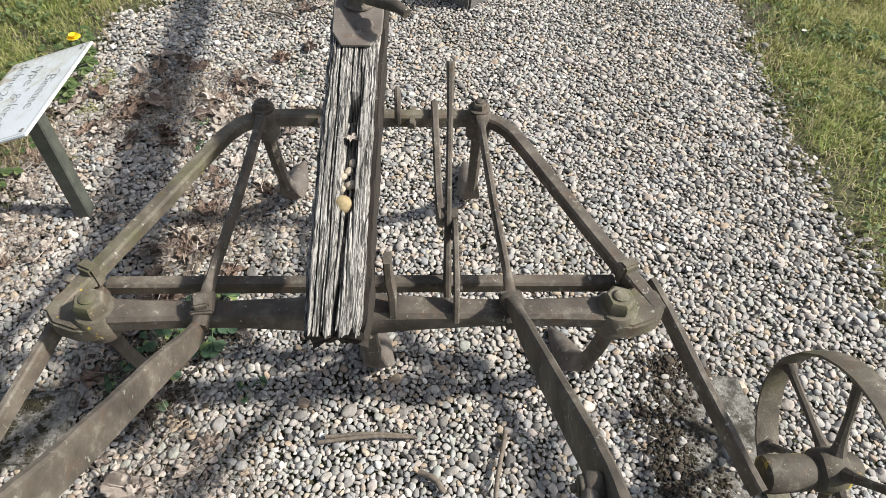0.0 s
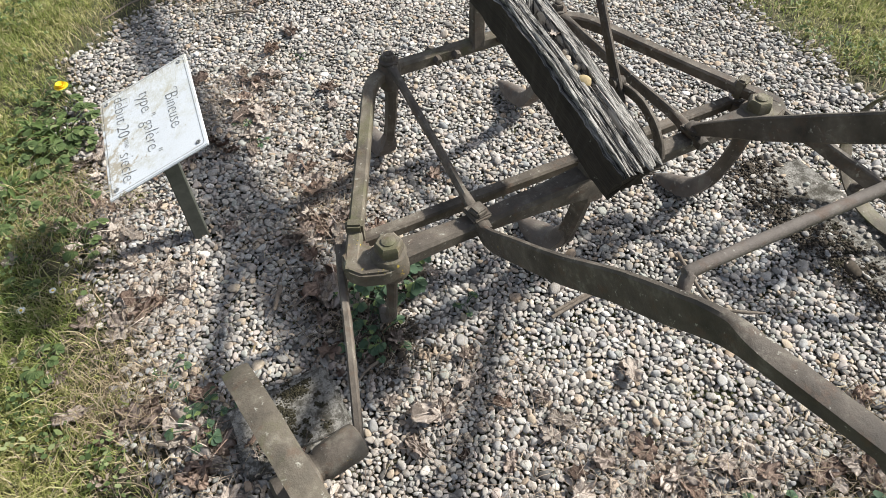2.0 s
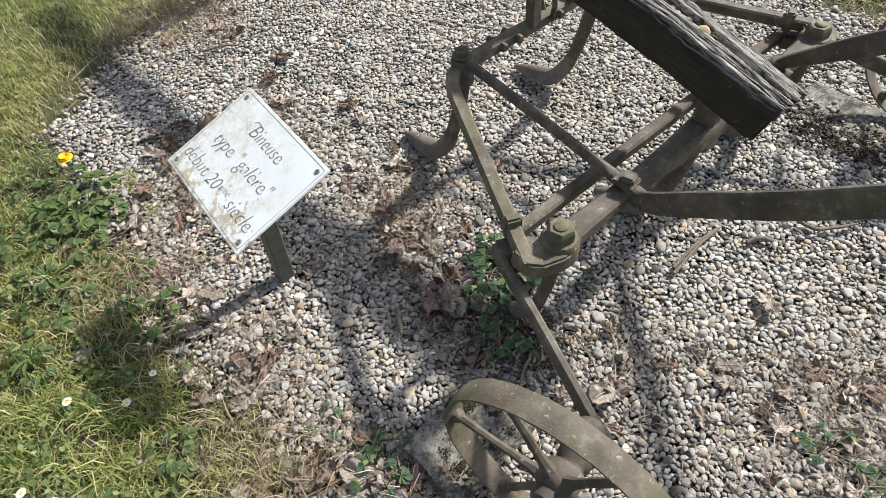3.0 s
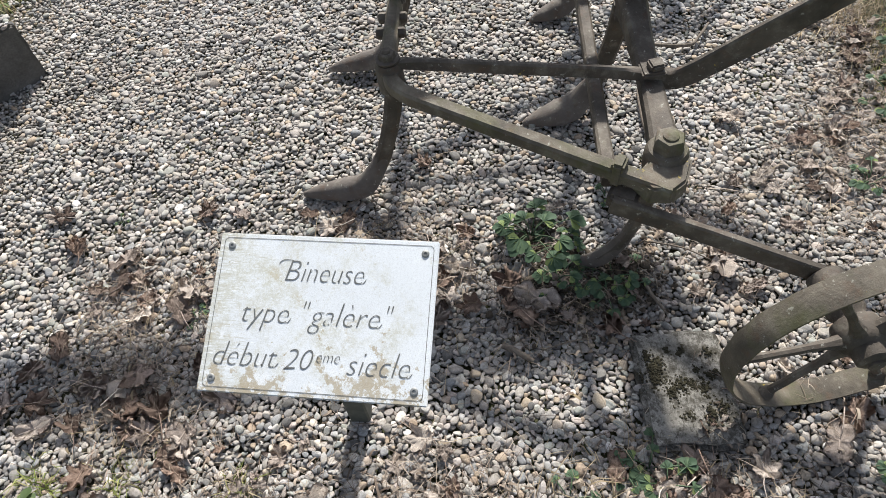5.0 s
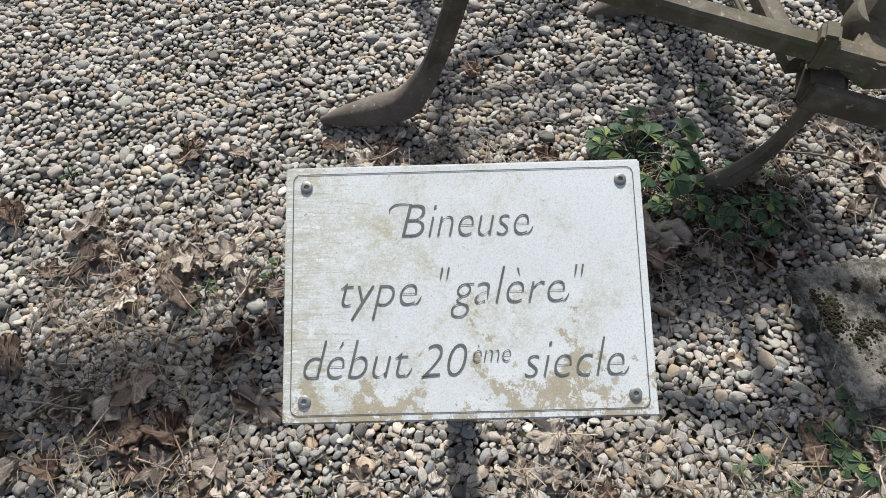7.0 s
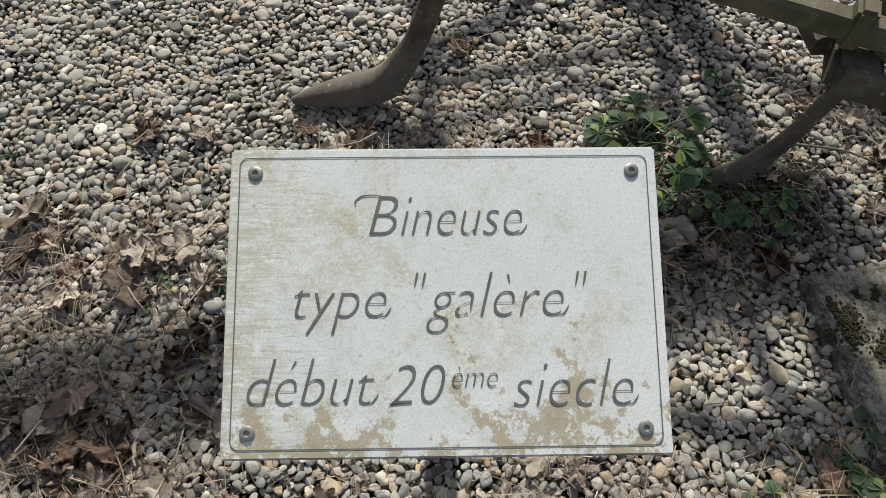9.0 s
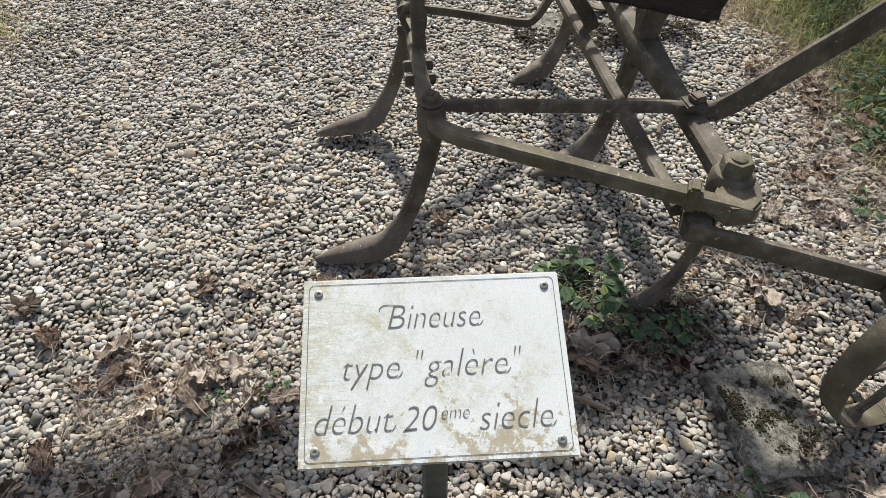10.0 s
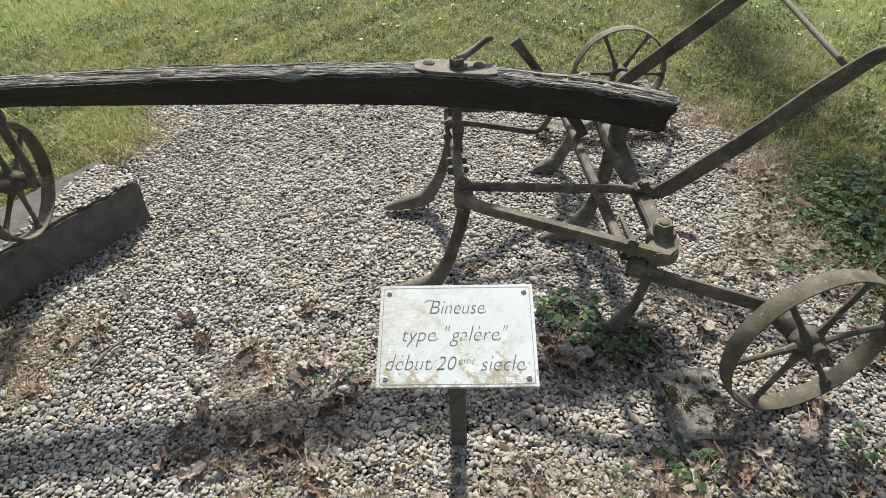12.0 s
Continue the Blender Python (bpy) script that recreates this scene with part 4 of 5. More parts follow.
sweep(bm, glide([(0.120, 0.462, 0.345), (0.120, 0.445, 0.352), (0.122, 0.36, 0.336), (0.125, 0.26, 0.311), (0.127, 0.205, 0.299), (0.128, 0.180, 0.312), (0.130, 0.150, 0.362)]), rect(0.014, 0.016, 0.003))
part("link_bar", bm, IRON, hoe)

# ---- concrete under the wheels ----


def slab(name, size, at, rz, mat, label, category, seed):
    b = bmesh.new()
    box(b, size, (0, 0, size[2] / 2), 0, 0.008, 2)
    bmesh.ops.subdivide_edges(b, edges=[e for e in b.edges if e.calc_length() > 0.05], cuts=13, use_grid_fill=True)
    for v in b.verts:
        v.co += noise.noise_vector(v.co * 25 + Vector((seed, 0, 0))) * 0.0045 + noise.noise_vector(v.co * 90) * 0.0018
    ob = part(name, b, mat, None, "", 50)
    ob.matrix_basis = Matrix.Translation(at) @ Matrix.Rotation(rz, 4, "Z")
    return tagged(ob, label, category, "concrete slabs")


slab("concrete_slab", (0.208, 0.150, 0.06), (-0.598, -0.046, -0.044), radians(3), SLAB, "small weathered concrete slab patched with dark moss, sunk in gravel", "slab", 1)
slab("concrete_slab", (0.185, 0.44, 0.06), (0.690, -0.165, -0.053), radians(3), SLAB, "long weathered concrete slab with moss under the wheel", "slab", 5)
block_turn = math.atan2(1.76 - 1.45, -0.08 - 0.30)
bu = Vector((math.cos(block_turn), math.sin(block_turn), 0))
bv = Vector((-bu.y, bu.x, 0)) * -1
bc = Vector((0.30, 1.45, 0)) + bu * 0.26 + bv * 0.115
slab("concrete_block", (0.54, 0.23, 0.185), (bc.x, bc.y, -0.03), block_turn, BLOCK, "dark rectangular concrete block carrying the front wheel", "block", 9)

br = np.random.default_rng(4)
bl, bw = br.uniform(-0.262, 0.16, 620), br.uniform(-0.11, 0.108, 620)
keep = (bw < 0.070 - np.clip(bl + 0.20, 0, 1) * 0.45) & (br.random(620) < np.clip(1.15 - (bl + 0.26) * 2.3, 0.12, 1))
bl, bw = bl[keep], bw[keep]
bx, by = bc.x + bu.x * bl + bv.x * bw, bc.y + bu.y * bl + bv.y * bw
bs = br.uniform(0.011, 0.021, len(bx))
bx, by = settle(bx, by, bs * 0.45)
tagged(pebbles("block_pebbles", bx, by, np.full(len(bx), 0.157), bs, 2),
       "pebbles strewn over the concrete block's top", "pebbles", kind="stuff")

# ---- the sign ----
s_tl, s_tr, s_bl = Vector((-0.5254, 0.6297, 0.3755)), Vector((-0.5472, 0.3351, 0.3716)), Vector((-0.7250, 0.6439, 0.3044))
su = (s_tr - s_tl).normalized()
sn = su.cross((s_tl - s_bl).normalized()).normalized()
sv = sn.cross(su)
sc = s_tl + su * 0.1485 - sv * 0.105
sign_pose = Matrix((su, sv, sn)).transposed().to_4x4()
sign_pose.translation = sc
sign = thing("sign", (-0.636, 0.497, 0), "white engraved metal sign, stained, tilted on a green post", "sign")
bm = bmesh.new()
box(bm, (0.297, 0.210, 0.005), (0, 0, 0), 0, 0.0015, 2)
plate = part("plate", bm, SIGN, sign, "white plate with brown grime along its lower edge")
plate.matrix_basis = Matrix.Translation((0.636, -0.497, 0)) @ sign_pose


def frame_line(w, h, r, t):
    b = bmesh.new()
    outer, inner = [], []
    for cx, cy, a0 in ((1, 1, 0), (-1, 1, 90), (-1, -1, 180), (1, -1, 270)):
        for i in range(5):
            a = radians(a0 + i * 22.5)
            x, y = cx * (w / 2 - r), cy * (h / 2 - r)
            outer.append(b.verts.new((x + r * math.cos(a), y + r * math.sin(a), 0.0029)))
            inner.append(b.verts.new((x + (r - t) * math.cos(a), y + (r - t) * math.sin(a), 0.0029)))
    k = len(outer)
    for i in range(k):
        b.faces.new((outer[i], outer[(i + 1) % k], inner[(i + 1) % k], inner[i]))
    return b


part("border_line", frame_line(0.2845, 0.1975, 0.006, 0.0008), ENGRAVED, plate, "thin engraved grey border")


def lettering(text, size, left, right, base, tall=1.0, low=1.0):
    """Slanted words fitted between two ends, with long ascenders and strokes broader downwards than across."""
    cu = bpy.data.curves.new("lettering", "FONT")
    cu.body, cu.size, cu.shear, cu.offset = text, size, 0.27, -0.0245 * size
    cu.resolution_u = 5
    tmp = bpy.data.objects.new("lettering", cu)
    scene.collection.objects.link(tmp)
    me = bpy.data.meshes.new_from_object(tmp.evaluated_get(bpy.context.evaluated_depsgraph_get()))
    bpy.data.objects.remove(tmp)
    b = bmesh.new()
    b.from_mesh(me)
    pen = 0.00017 * size / 0.0405
    x0, x1 = min(v.co.x for v in b.verts), max(v.co.x for v in b.verts)
    squeeze = (right - left - 2 * pen) / (x1 - x0)
    xh = 0.452 * size
    for v in b.verts:
        y = v.co.y
        slant = 0.27 * y
        y = xh + (y - xh) * tall if y > xh else y * low if y < 0 else y
        v.co = Vector(((v.co.x - x0) * squeeze + left + pen + (y * 0.27 - slant) * 0.8, y + base, 0.0030))
    first = list(b.faces)
    for dx, dz in ((-pen, 0.00006), (pen, 0.00012)):
        copy = bmesh.ops.duplicate(b, geom=first)["geom"]
        bmesh.ops.translate(b, verts=[g for g in copy if isinstance(g, bmesh.types.BMVert)], vec=(dx, 0, dz))
    return part("lettering", b, ENGRAVED, plate)


def swash(points, w):
    """A thin curved stroke that ends a letter."""
    b = bmesh.new()
    line = [p * 0.001 for p in glide([(x, y, 3.0) for x, y in points], 6)]
    sides = []
    for i, p in enumerate(line):
        t = (line[min(i + 1, len(line) - 1)] - line[max(i - 1, 0)]).normalized()
        q = Vector((-t.y, t.x, 0)) * w * (0.35 + 0.65 * math.sin(math.pi * (i + 1) / (len(line) + 1)))
        sides.append((b.verts.new(p + q), b.verts.new(p - q)))
    for (a, c), (d, e) in zip(sides, sides[1:]):
        b.faces.new((a, c, e, d))
    return part("swash", b, ENGRAVED, plate)


lettering("B", 0.0425, -0.0520, -0.0320, 0.0425)
lettering("ineuse", 0.0405, -0.0300, 0.0535, 0.0425, 1.35)
lettering("type", 0.0405, -0.1020, -0.0400, -0.0135, 1.30, 1.25)
lettering('"', 0.0405, -0.0215, -0.0135, -0.0135, 1.25)
lettering("galère", 0.0405, -0.0130, 0.0800, -0.0135, 1.45, 1.25)
lettering('"', 0.0405, 0.0880, 0.0960, -0.0135, 1.25)
lettering("début", 0.0405, -0.1320, -0.0480, -0.0705, 1.50)
lettering("20", 0.0385, -0.0380, -0.0010, -0.0705)
lettering("ème", 0.0220, 0.0035, 0.0340, -0.0600)
lettering("siecle", 0.0405, 0.0440, 0.1240, -0.0730, 1.50)
swash([(-61.5, 63), (-61.5, 67), (-57, 70.5), (-50, 71.2), (-43, 70.5)], 0.0006)
for x, y in ((51.5, 43.2), (-42, -12.8), (78, -12.8), (122, -72.3), (-50.5, -69.8)):
    swash([(x - 2, y + 0.2), (x + 1.2, y + 0.8), (x + 3.6, y + 3.6), (x + 5.2, y + 6.6)], 0.0005)
for cx in (-1, 1):
    for cy in (-1, 1):
        bm = bmesh.new()
        at = Vector((cx * 0.131, cy * 0.0875, 0.0025))
        lathe(bm, at, (0, 0, 1), [(0, 0.0052), (0.0012, 0.0050), (0.0018, 0.0040), (0.0018, 0.0022), (0.0006, 0.0018)], 16)
        part("screw", bm, SCREW, plate, "small round grey rivet")
bm = bmesh.new()
sweep(bm, straight((-0.004, 0.0, -0.05), (0.004, -0.004, 0.327), 8), rect(0.034, 0.034, 0.003), up=(0, 1, 0))
part("post", bm, POST, sign, "green-painted square metal post")

# ---- pebbles lodged in the beam's slot ----


def stone(name, at, size, mat, label, group=""):
    b = bmesh.new()
    bmesh.ops.create_icosphere(b, subdivisions=2, radius=1)
    for v in b.verts:
        v.co = Vector((v.co.x * size[0], v.co.y * size[1], v.co.z * size[2])) / 2 * (1 + 0.12 * noise.noise(v.co * 1.7 + Vector(at) * 31))
    ob = part(name, b, mat, None, "", 180)
    ob.location = at
    ob.rotation_euler = (0.2, 0.15, at[1] * 40)
    return tagged(ob, label, "pebble", group)


stone("lichen_stone", (X0 - 0.012, 0.050, 0.487), (0.030, 0.028, 0.026), LICHEN_STONE, "round stone with yellow lichen on the beam")
for x, y, z, d in ((-0.006, 0.078, 0.502, 0.017), (0.008, 0.083, 0.505, 0.019), (-0.009, 0.100, 0.508, 0.018), (0.004, 0.104, 0.511, 0.016), (-0.003, 0.092, 0.512, 0.014),
                   (0.009, 0.118, 0.514, 0.015), (-0.004, 0.020, 0.488, 0.016), (0.004, 0.001, 0.481, 0.014), (0.0, -0.02, 0.474, 0.013)):
    stone("pebble", (X0 + x - 0.011, y, z - 0.014), (d, d * 0.8, d * 0.7), PEBBLE, "small pale pebble lodged in the beam's slot", "pebbles in the beam")

# ---- moss on the slabs ----


def moss(spots):
    """Ragged cushions: many small tufts round one middle, joined into one mesh."""
    for x, y, z, r in spots:
        b = bmesh.new()
        q = random.Random(int(x * 9000 + y * 7000))
        for _ in range(int(24 + r * 4200)):
            a, d = q.uniform(0, 6.3), r * abs(q.gauss(0, 0.75))
            t = q.uniform(0.0012, 0.0030)
            at = Vector((d * math.cos(a) * 1.3, d * math.sin(a), max(0.0, r * 0.16 - d * 0.14) * q.uniform(0.3, 1) - 0.001))
            m = Matrix.Translation(at) @ Euler((q.uniform(-0.5, 0.5), q.uniform(-0.5, 0.5), q.uniform(0, 6))).to_matrix().to_4x4() @ Matrix.Diagonal((t, t * q.uniform(0.6, 1), t * q.uniform(0.5, 1.1), 1))
            bmesh.ops.create_icosphere(b, subdivisions=1, radius=1, matrix=m)
        for v in b.verts:
            v.co += noise.noise_vector(v.co * 500) * 0.0009
        ob = part("moss", b, MOSS, None, "", 40)
        ob.location = (x, y, z)
        tagged(ob, "dark brown-green moss cushion on the concrete slab", "moss", "moss cushions")


mr = random.Random(3)
moss([(-0.598 + mr.uniform(-0.088, 0.080), -0.046 + mr.uniform(-0.058, 0.058), 0.017, mr.choice((0.004, 0.007, 0.010, 0.016))) for _ in range(20)])
moss([(0.60 + mr.uniform(-0.03, 0.07), mr.uniform(-0.36, 0.04), 0.008, mr.uniform(0.004, 0.012)) for _ in range(18)])

# ---- dark soil and crumbs along the long slab, partly standing in for shade ----
cn = 4200
cy = np.random.default_rng(12).uniform(-0.42, 0.10, cn)
cx = 0.622 + 0.10 * (cy + 0.2) * -0.2 + np.random.default_rng(13).normal(0, 0.034, cn) + 0.015 * np.sin(cy * 17)
soil = pebbles("soil_crumbs", cx, cy, np.random.default_rng(14).uniform(0.002, 0.011, cn), np.random.default_rng(15).lognormal(math.log(0.0048), 0.5, cn), 0)
soil.data.materials[0] = SOIL
tagged(soil, "dark crumbs of soil and moss beside the long slab, partly in place of shade", "soil", kind="stuff")


sr = np.random.default_rng(21)
px_, py_ = sr.uniform(0.59, 0.74, 90), sr.uniform(-0.37, 0.05, 90)
fewer = sr.random(90) < np.clip(1.2 - (px_ - 0.59) * 7, 0.15, 1)
tagged(pebbles("slab_pebbles", px_[fewer], py_[fewer], np.full(int(fewer.sum()), 0.0105), sr.uniform(0.009, 0.018, int(fewer.sum())), 1),
       "grey and beige pebbles strewn over the long concrete slab", "pebbles", kind="stuff")

# ---- leaf litter, weeds and flowers ----
LEAVES_A = [
    (-0.195, 1.212, 0.05), (-0.287, 1.134, 0.045), (-0.25, 1.506, 0.05), (-0.19, 1.612, 0.05), (-0.074, 1.411, 0.035),
    (-0.385, 0.806, 0.06), (-0.567, 0.915, 0.075), (-0.637, 0.857, 0.07), (-0.591, 0.993, 0.07), (-0.622, 1.093, 0.06),
    (-0.376, 1.009, 0.05), (-0.676, 0.799, 0.06), (-0.71, 0.821, 0.05), (-0.667, 1.007, 0.05), (-0.508, 1.09, 0.05),
    (-0.496, 0.742, 0.05), (-0.647, -0.299, 0.055), (-0.337, -0.17, 0.05), (-0.763, 0.01, 0.05), (-0.831, -0.294, 0.05),
    (-0.75, -0.056, 0.05), (-0.514, -0.509, 0.06), (-0.031, -0.454, 0.05), (-0.661, -0.087, 0.04), (-0.013, -0.454, 0.055),
]
LEAVES_B = [
    (0.119, -0.52, 0.055), (-0.14, -0.279, 0.05), (-0.333, -0.155, 0.045), (-0.779, 0.026, 0.07), (-0.854, 0.087, 0.06),
    (-0.834, 0.318, 0.055), (-0.34, 0.535, 0.05), (-0.333, 0.386, 0.06), (-0.392, 0.837, 0.05), (-0.013, -0.485, 0.04),
    (-0.016, -0.455, 0.05), (-0.328, 0.519, 0.05), (-0.337, 0.403, 0.05), (-0.824, 0.091, 0.07), (-0.749, 0.008, 0.06),
    (-0.854, 0.314, 0.05), (-0.909, 0.349, 0.05), (-1.052, 0.61, 0.045), (-1.053, 0.866, 0.05), (-0.622, 0.922, 0.06),
    (-0.669, 0.905, 0.05), (0.033, -0.252, 0.05), (-0.355, 0.498, 0.06), (-0.389, 0.425, 0.05), (-0.55, 0.804, 0.04),
]
LEAVES_C = [
    (-0.38, 0.383, 0.06), (-0.411, 0.359, 0.06), (-0.35, 0.334, 0.055), (-0.304, 0.383, 0.05), (-0.318, 0.665, 0.05),
    (-0.344, 0.583, 0.055), (-0.628, 0.921, 0.06), (-0.675, 0.87, 0.06), (-0.804, 0.894, 0.06), (-0.748, 0.959, 0.06),
    (-0.515, 0.775, 0.055), (-0.442, 0.776, 0.055), (-0.783, 0.564, 0.05), (-0.267, 0.318, 0.045), (-0.611, 0.752, 0.06),
    (-0.404, 0.435, 0.055), (-0.195, 1.205, 0.05), (-0.186, 0.876, 0.045), (-0.444, 0.221, 0.07), (-0.386, 0.237, 0.065),
    (-0.422, 0.190, 0.075), (-0.235, 1.526, 0.05), (-0.405, 1.528, 0.06), (-0.307, 1.599, 0.05), (-0.582, 0.931, 0.065),
    (-0.268, 1.152, 0.05), (-0.350, -0.155, 0.075), (-0.415, -0.100, 0.040), (-0.746, 0.007, 0.06), (-0.758, -0.063, 0.06), (-0.783, -0.079, 0.055), (0.273, -0.580, 0.055),
]
LEAVES = LEAVES_A + LEAVES_B + LEAVES_C
WEEDS_A = [
    (-0.28, 0.194, 0.085, 13), (-0.302, 0.14, 0.06, 9), (-0.38, 0.151, 0.05, 8), (-0.376, 0.045, 0.055, 9), (-0.756, 0.011, 0.05, 8),
    (-0.728, 0.031, 0.05, 7), (-0.136, -0.585, 0.05, 8), (0.0, -0.777, 0.07, 10), (0.152, -0.881, 0.08, 10), (-0.21, -0.595, 0.05, 7),
    (-0.778, 0.159, 0.04, 6), (-0.45, 0.837, 0.028, 5), (-0.167, -0.478, 0.05, 8), (0.078, -0.598, 0.06, 9), (-0.882, 1.014, 0.09, 12),
    (-0.942, 0.93, 0.08, 10), (-0.433, 0.739, 0.03, 5), (-0.181, 0.036, 0.03, 6), (-0.887, 0.95, 0.08, 11), (-1.065, 0.764, 0.06, 8),
    (-0.739, 0.069, 0.03, 6),
]
WEEDS_B = [
    (-1.08, 1.039, 0.06, 8), (-1.108, 0.836, 0.06, 8), (-0.74, -0.345, 0.05, 8), (-0.209, 1.069, 0.02, 4), (-0.888, 0.585, 0.06, 10),
    (-1.001, 0.297, 0.055, 9), (-1.03, 0.968, 0.07, 10), (-0.886, 0.76, 0.055, 9), (-0.875, 1.124, 0.07, 10), (-1.037, 0.501, 0.05, 8),
    (-1.15, 0.658, 0.06, 9), (-0.93, 1.207, 0.07, 10), (-1.04, 0.755, 0.06, 9), (-0.93, 0.644, 0.05, 8), (-1.189, 1.208, 0.06, 8),
    (1.503, 1.311, 0.06, 9), (1.486, 1.03, 0.06, 9), (1.549, 1.273, 0.06, 9), (-0.046, -0.7, 0.06, 9), (0.07, -0.675, 0.05, 8),
    (-0.362, -0.586, 0.05, 8),
]
WEEDS_C = [
    (0.217, -0.751, 0.075, 10), (0.059, -0.758, 0.08, 11), (-0.104, -0.735, 0.08, 10), (0.306, -0.855, 0.07, 9), (0.132, -0.907, 0.08, 10),
    (0.224, -0.698, 0.06, 9), (0.092, -0.740, 0.07, 10), (-0.047, -0.700, 0.07, 10), (0.326, -0.710, 0.05, 8), (0.294, -0.945, 0.07, 9),
    (-0.382, 0.088, 0.050, 6), (-0.396, 0.140, 0.045, 5), (-0.398, 0.020, 0.045, 6), (-0.412, 0.062, 0.045, 6), (0.17, -0.80, 0.075, 10), (0.0, -0.83, 0.07, 10), (0.24, -0.80, 0.06, 9), (0.36, -0.79, 0.05, 8),
]
WEEDS = WEEDS_A + WEEDS_B + WEEDS_C
ROSETTES = [(-0.906, 1.008, 0.085), (-1.030, 0.855, 0.06), (-0.960, 1.075, 0.065), (-1.132, 0.677, 0.05), (0.14, -0.98, 0.08)]
DAISIES = [
    (-0.961, 0.458), (-1.027, 0.436), (-1.110, 0.515), (-1.234, 0.394),
    (-1.29, 1.349), (-1.245, 1.333), (1.356, 1.259),
    (2.128, 1.051), (1.825, 0.69), (1.78, 0.618), (1.641, 0.799), (1.719, -0.219),
    (1.644, -0.288), (2.014, -0.081), (1.808, -0.821), (1.861, 0.105), (1.908, 1.662),
    (1.504, -1.29), (1.734, -1.199), (1.752, 1.428), (1.875, 0.397),
    (2.06, 0.32), (2.07, -0.09), (2.00, -0.46), (1.73, -0.08), (1.59, -0.22), (1.46, -0.75), (1.47, -1.69), (1.61, -1.55), (1.34, -1.22), (2.05, 0.05),
]
LITTER = [
    (-0.560, 0.922, 0.14), (-0.600, 0.977, 0.10), (-0.405, 0.179, 0.12), (-0.76, -0.107, 0.14), (0.046, -0.504, 0.1),
    (-0.135, -0.473, 0.09), (-0.826, 0.018, 0.16), (-0.352, 0.452, 0.16), (-0.524, 0.903, 0.16), (-0.376, 0.462, 0.14),
    (-0.302, 1.577, 0.14), (-0.085, -0.579, 0.16), (-0.356, -0.53, 0.16), (-0.32, -0.177, 0.12), (-0.336, 0.488, 0.13),
    (-0.375, 0.837, 0.1), (-0.682, -0.327, 0.14), (-0.873, 0.266, 0.14), (-0.867, 0.742, 0.14), (-0.376, 1.007, 0.09),
    (-0.235, -0.168, 0.1), (-0.442, 0.999, 0.1), (-0.620, 0.900, 0.09), (-0.346, 0.437, 0.1), (-0.82, 0.689, 0.12),
    (0.348, -0.575, 0.08), (0.273, -0.590, 0.09), (0.176, -0.580, 0.09), (0.058, -0.550, 0.10), (-0.101, -0.604, 0.12), (0.446, -0.646, 0.09),
    (-0.80, 0.55, 0.11), (-0.82, 0.65, 0.12), (-0.80, 0.80, 0.10), (-0.80, 0.36, 0.10),
    (-0.83, 0.309, 0.12), (-0.78, 0.439, 0.1), (-0.345, 0.01, 0.06), (-0.41, 0.13, 0.08), (-0.47, 0.19, 0.06), (-0.04, -0.416, 0.12), (-0.26, -0.429, 0.12),
]
TWIGS = [
    ([(0.298, -0.061), (0.27, -0.196), (0.307, -0.239), (0.353, -0.27)], 0.0045),
    ([(0.142, -0.134), (0.168, -0.149), (0.186, -0.171)], 0.0065),
    ([(-0.027, -0.068), (0.056, -0.064), (0.131, -0.068)], 0.004),
    ([(-0.04, -0.078), (0.053, -0.07), (0.138, -0.071)], 0.004),
    ([(-0.356, 1.404), (-0.301, 1.381), (-0.255, 1.351)], 0.004),
    ([(-0.419, 0.216), (-0.432, 0.2), (-0.453, 0.176)], 0.008),
    ([(-0.519, 0.255), (-0.53, 0.233), (-0.549, 0.202)], 0.006),
    ([(-0.400, -0.010), (-0.428, -0.020), (-0.460, -0.039)], 0.0032),
    ([(-0.505, 0.095), (-0.515, 0.140), (-0.530, 0.190)], 0.0016),
    ([(-0.470, 0.120), (-0.495, 0.124), (-0.540, 0.118)], 0.0014),
    ([(-0.476, 0.207), (-0.505, 0.190), (-0.535, 0.185)], 0.0015),
    ([(-0.300, -0.030), (-0.320, -0.090), (-0.345, -0.135)], 0.0018),
    ([(-0.374, -0.167), (-0.405, -0.130), (-0.440, -0.110)], 0.0016),
    ([(-0.708, 1.554), (-0.605, 1.61), (-0.535, 1.602)], 0.003),
]


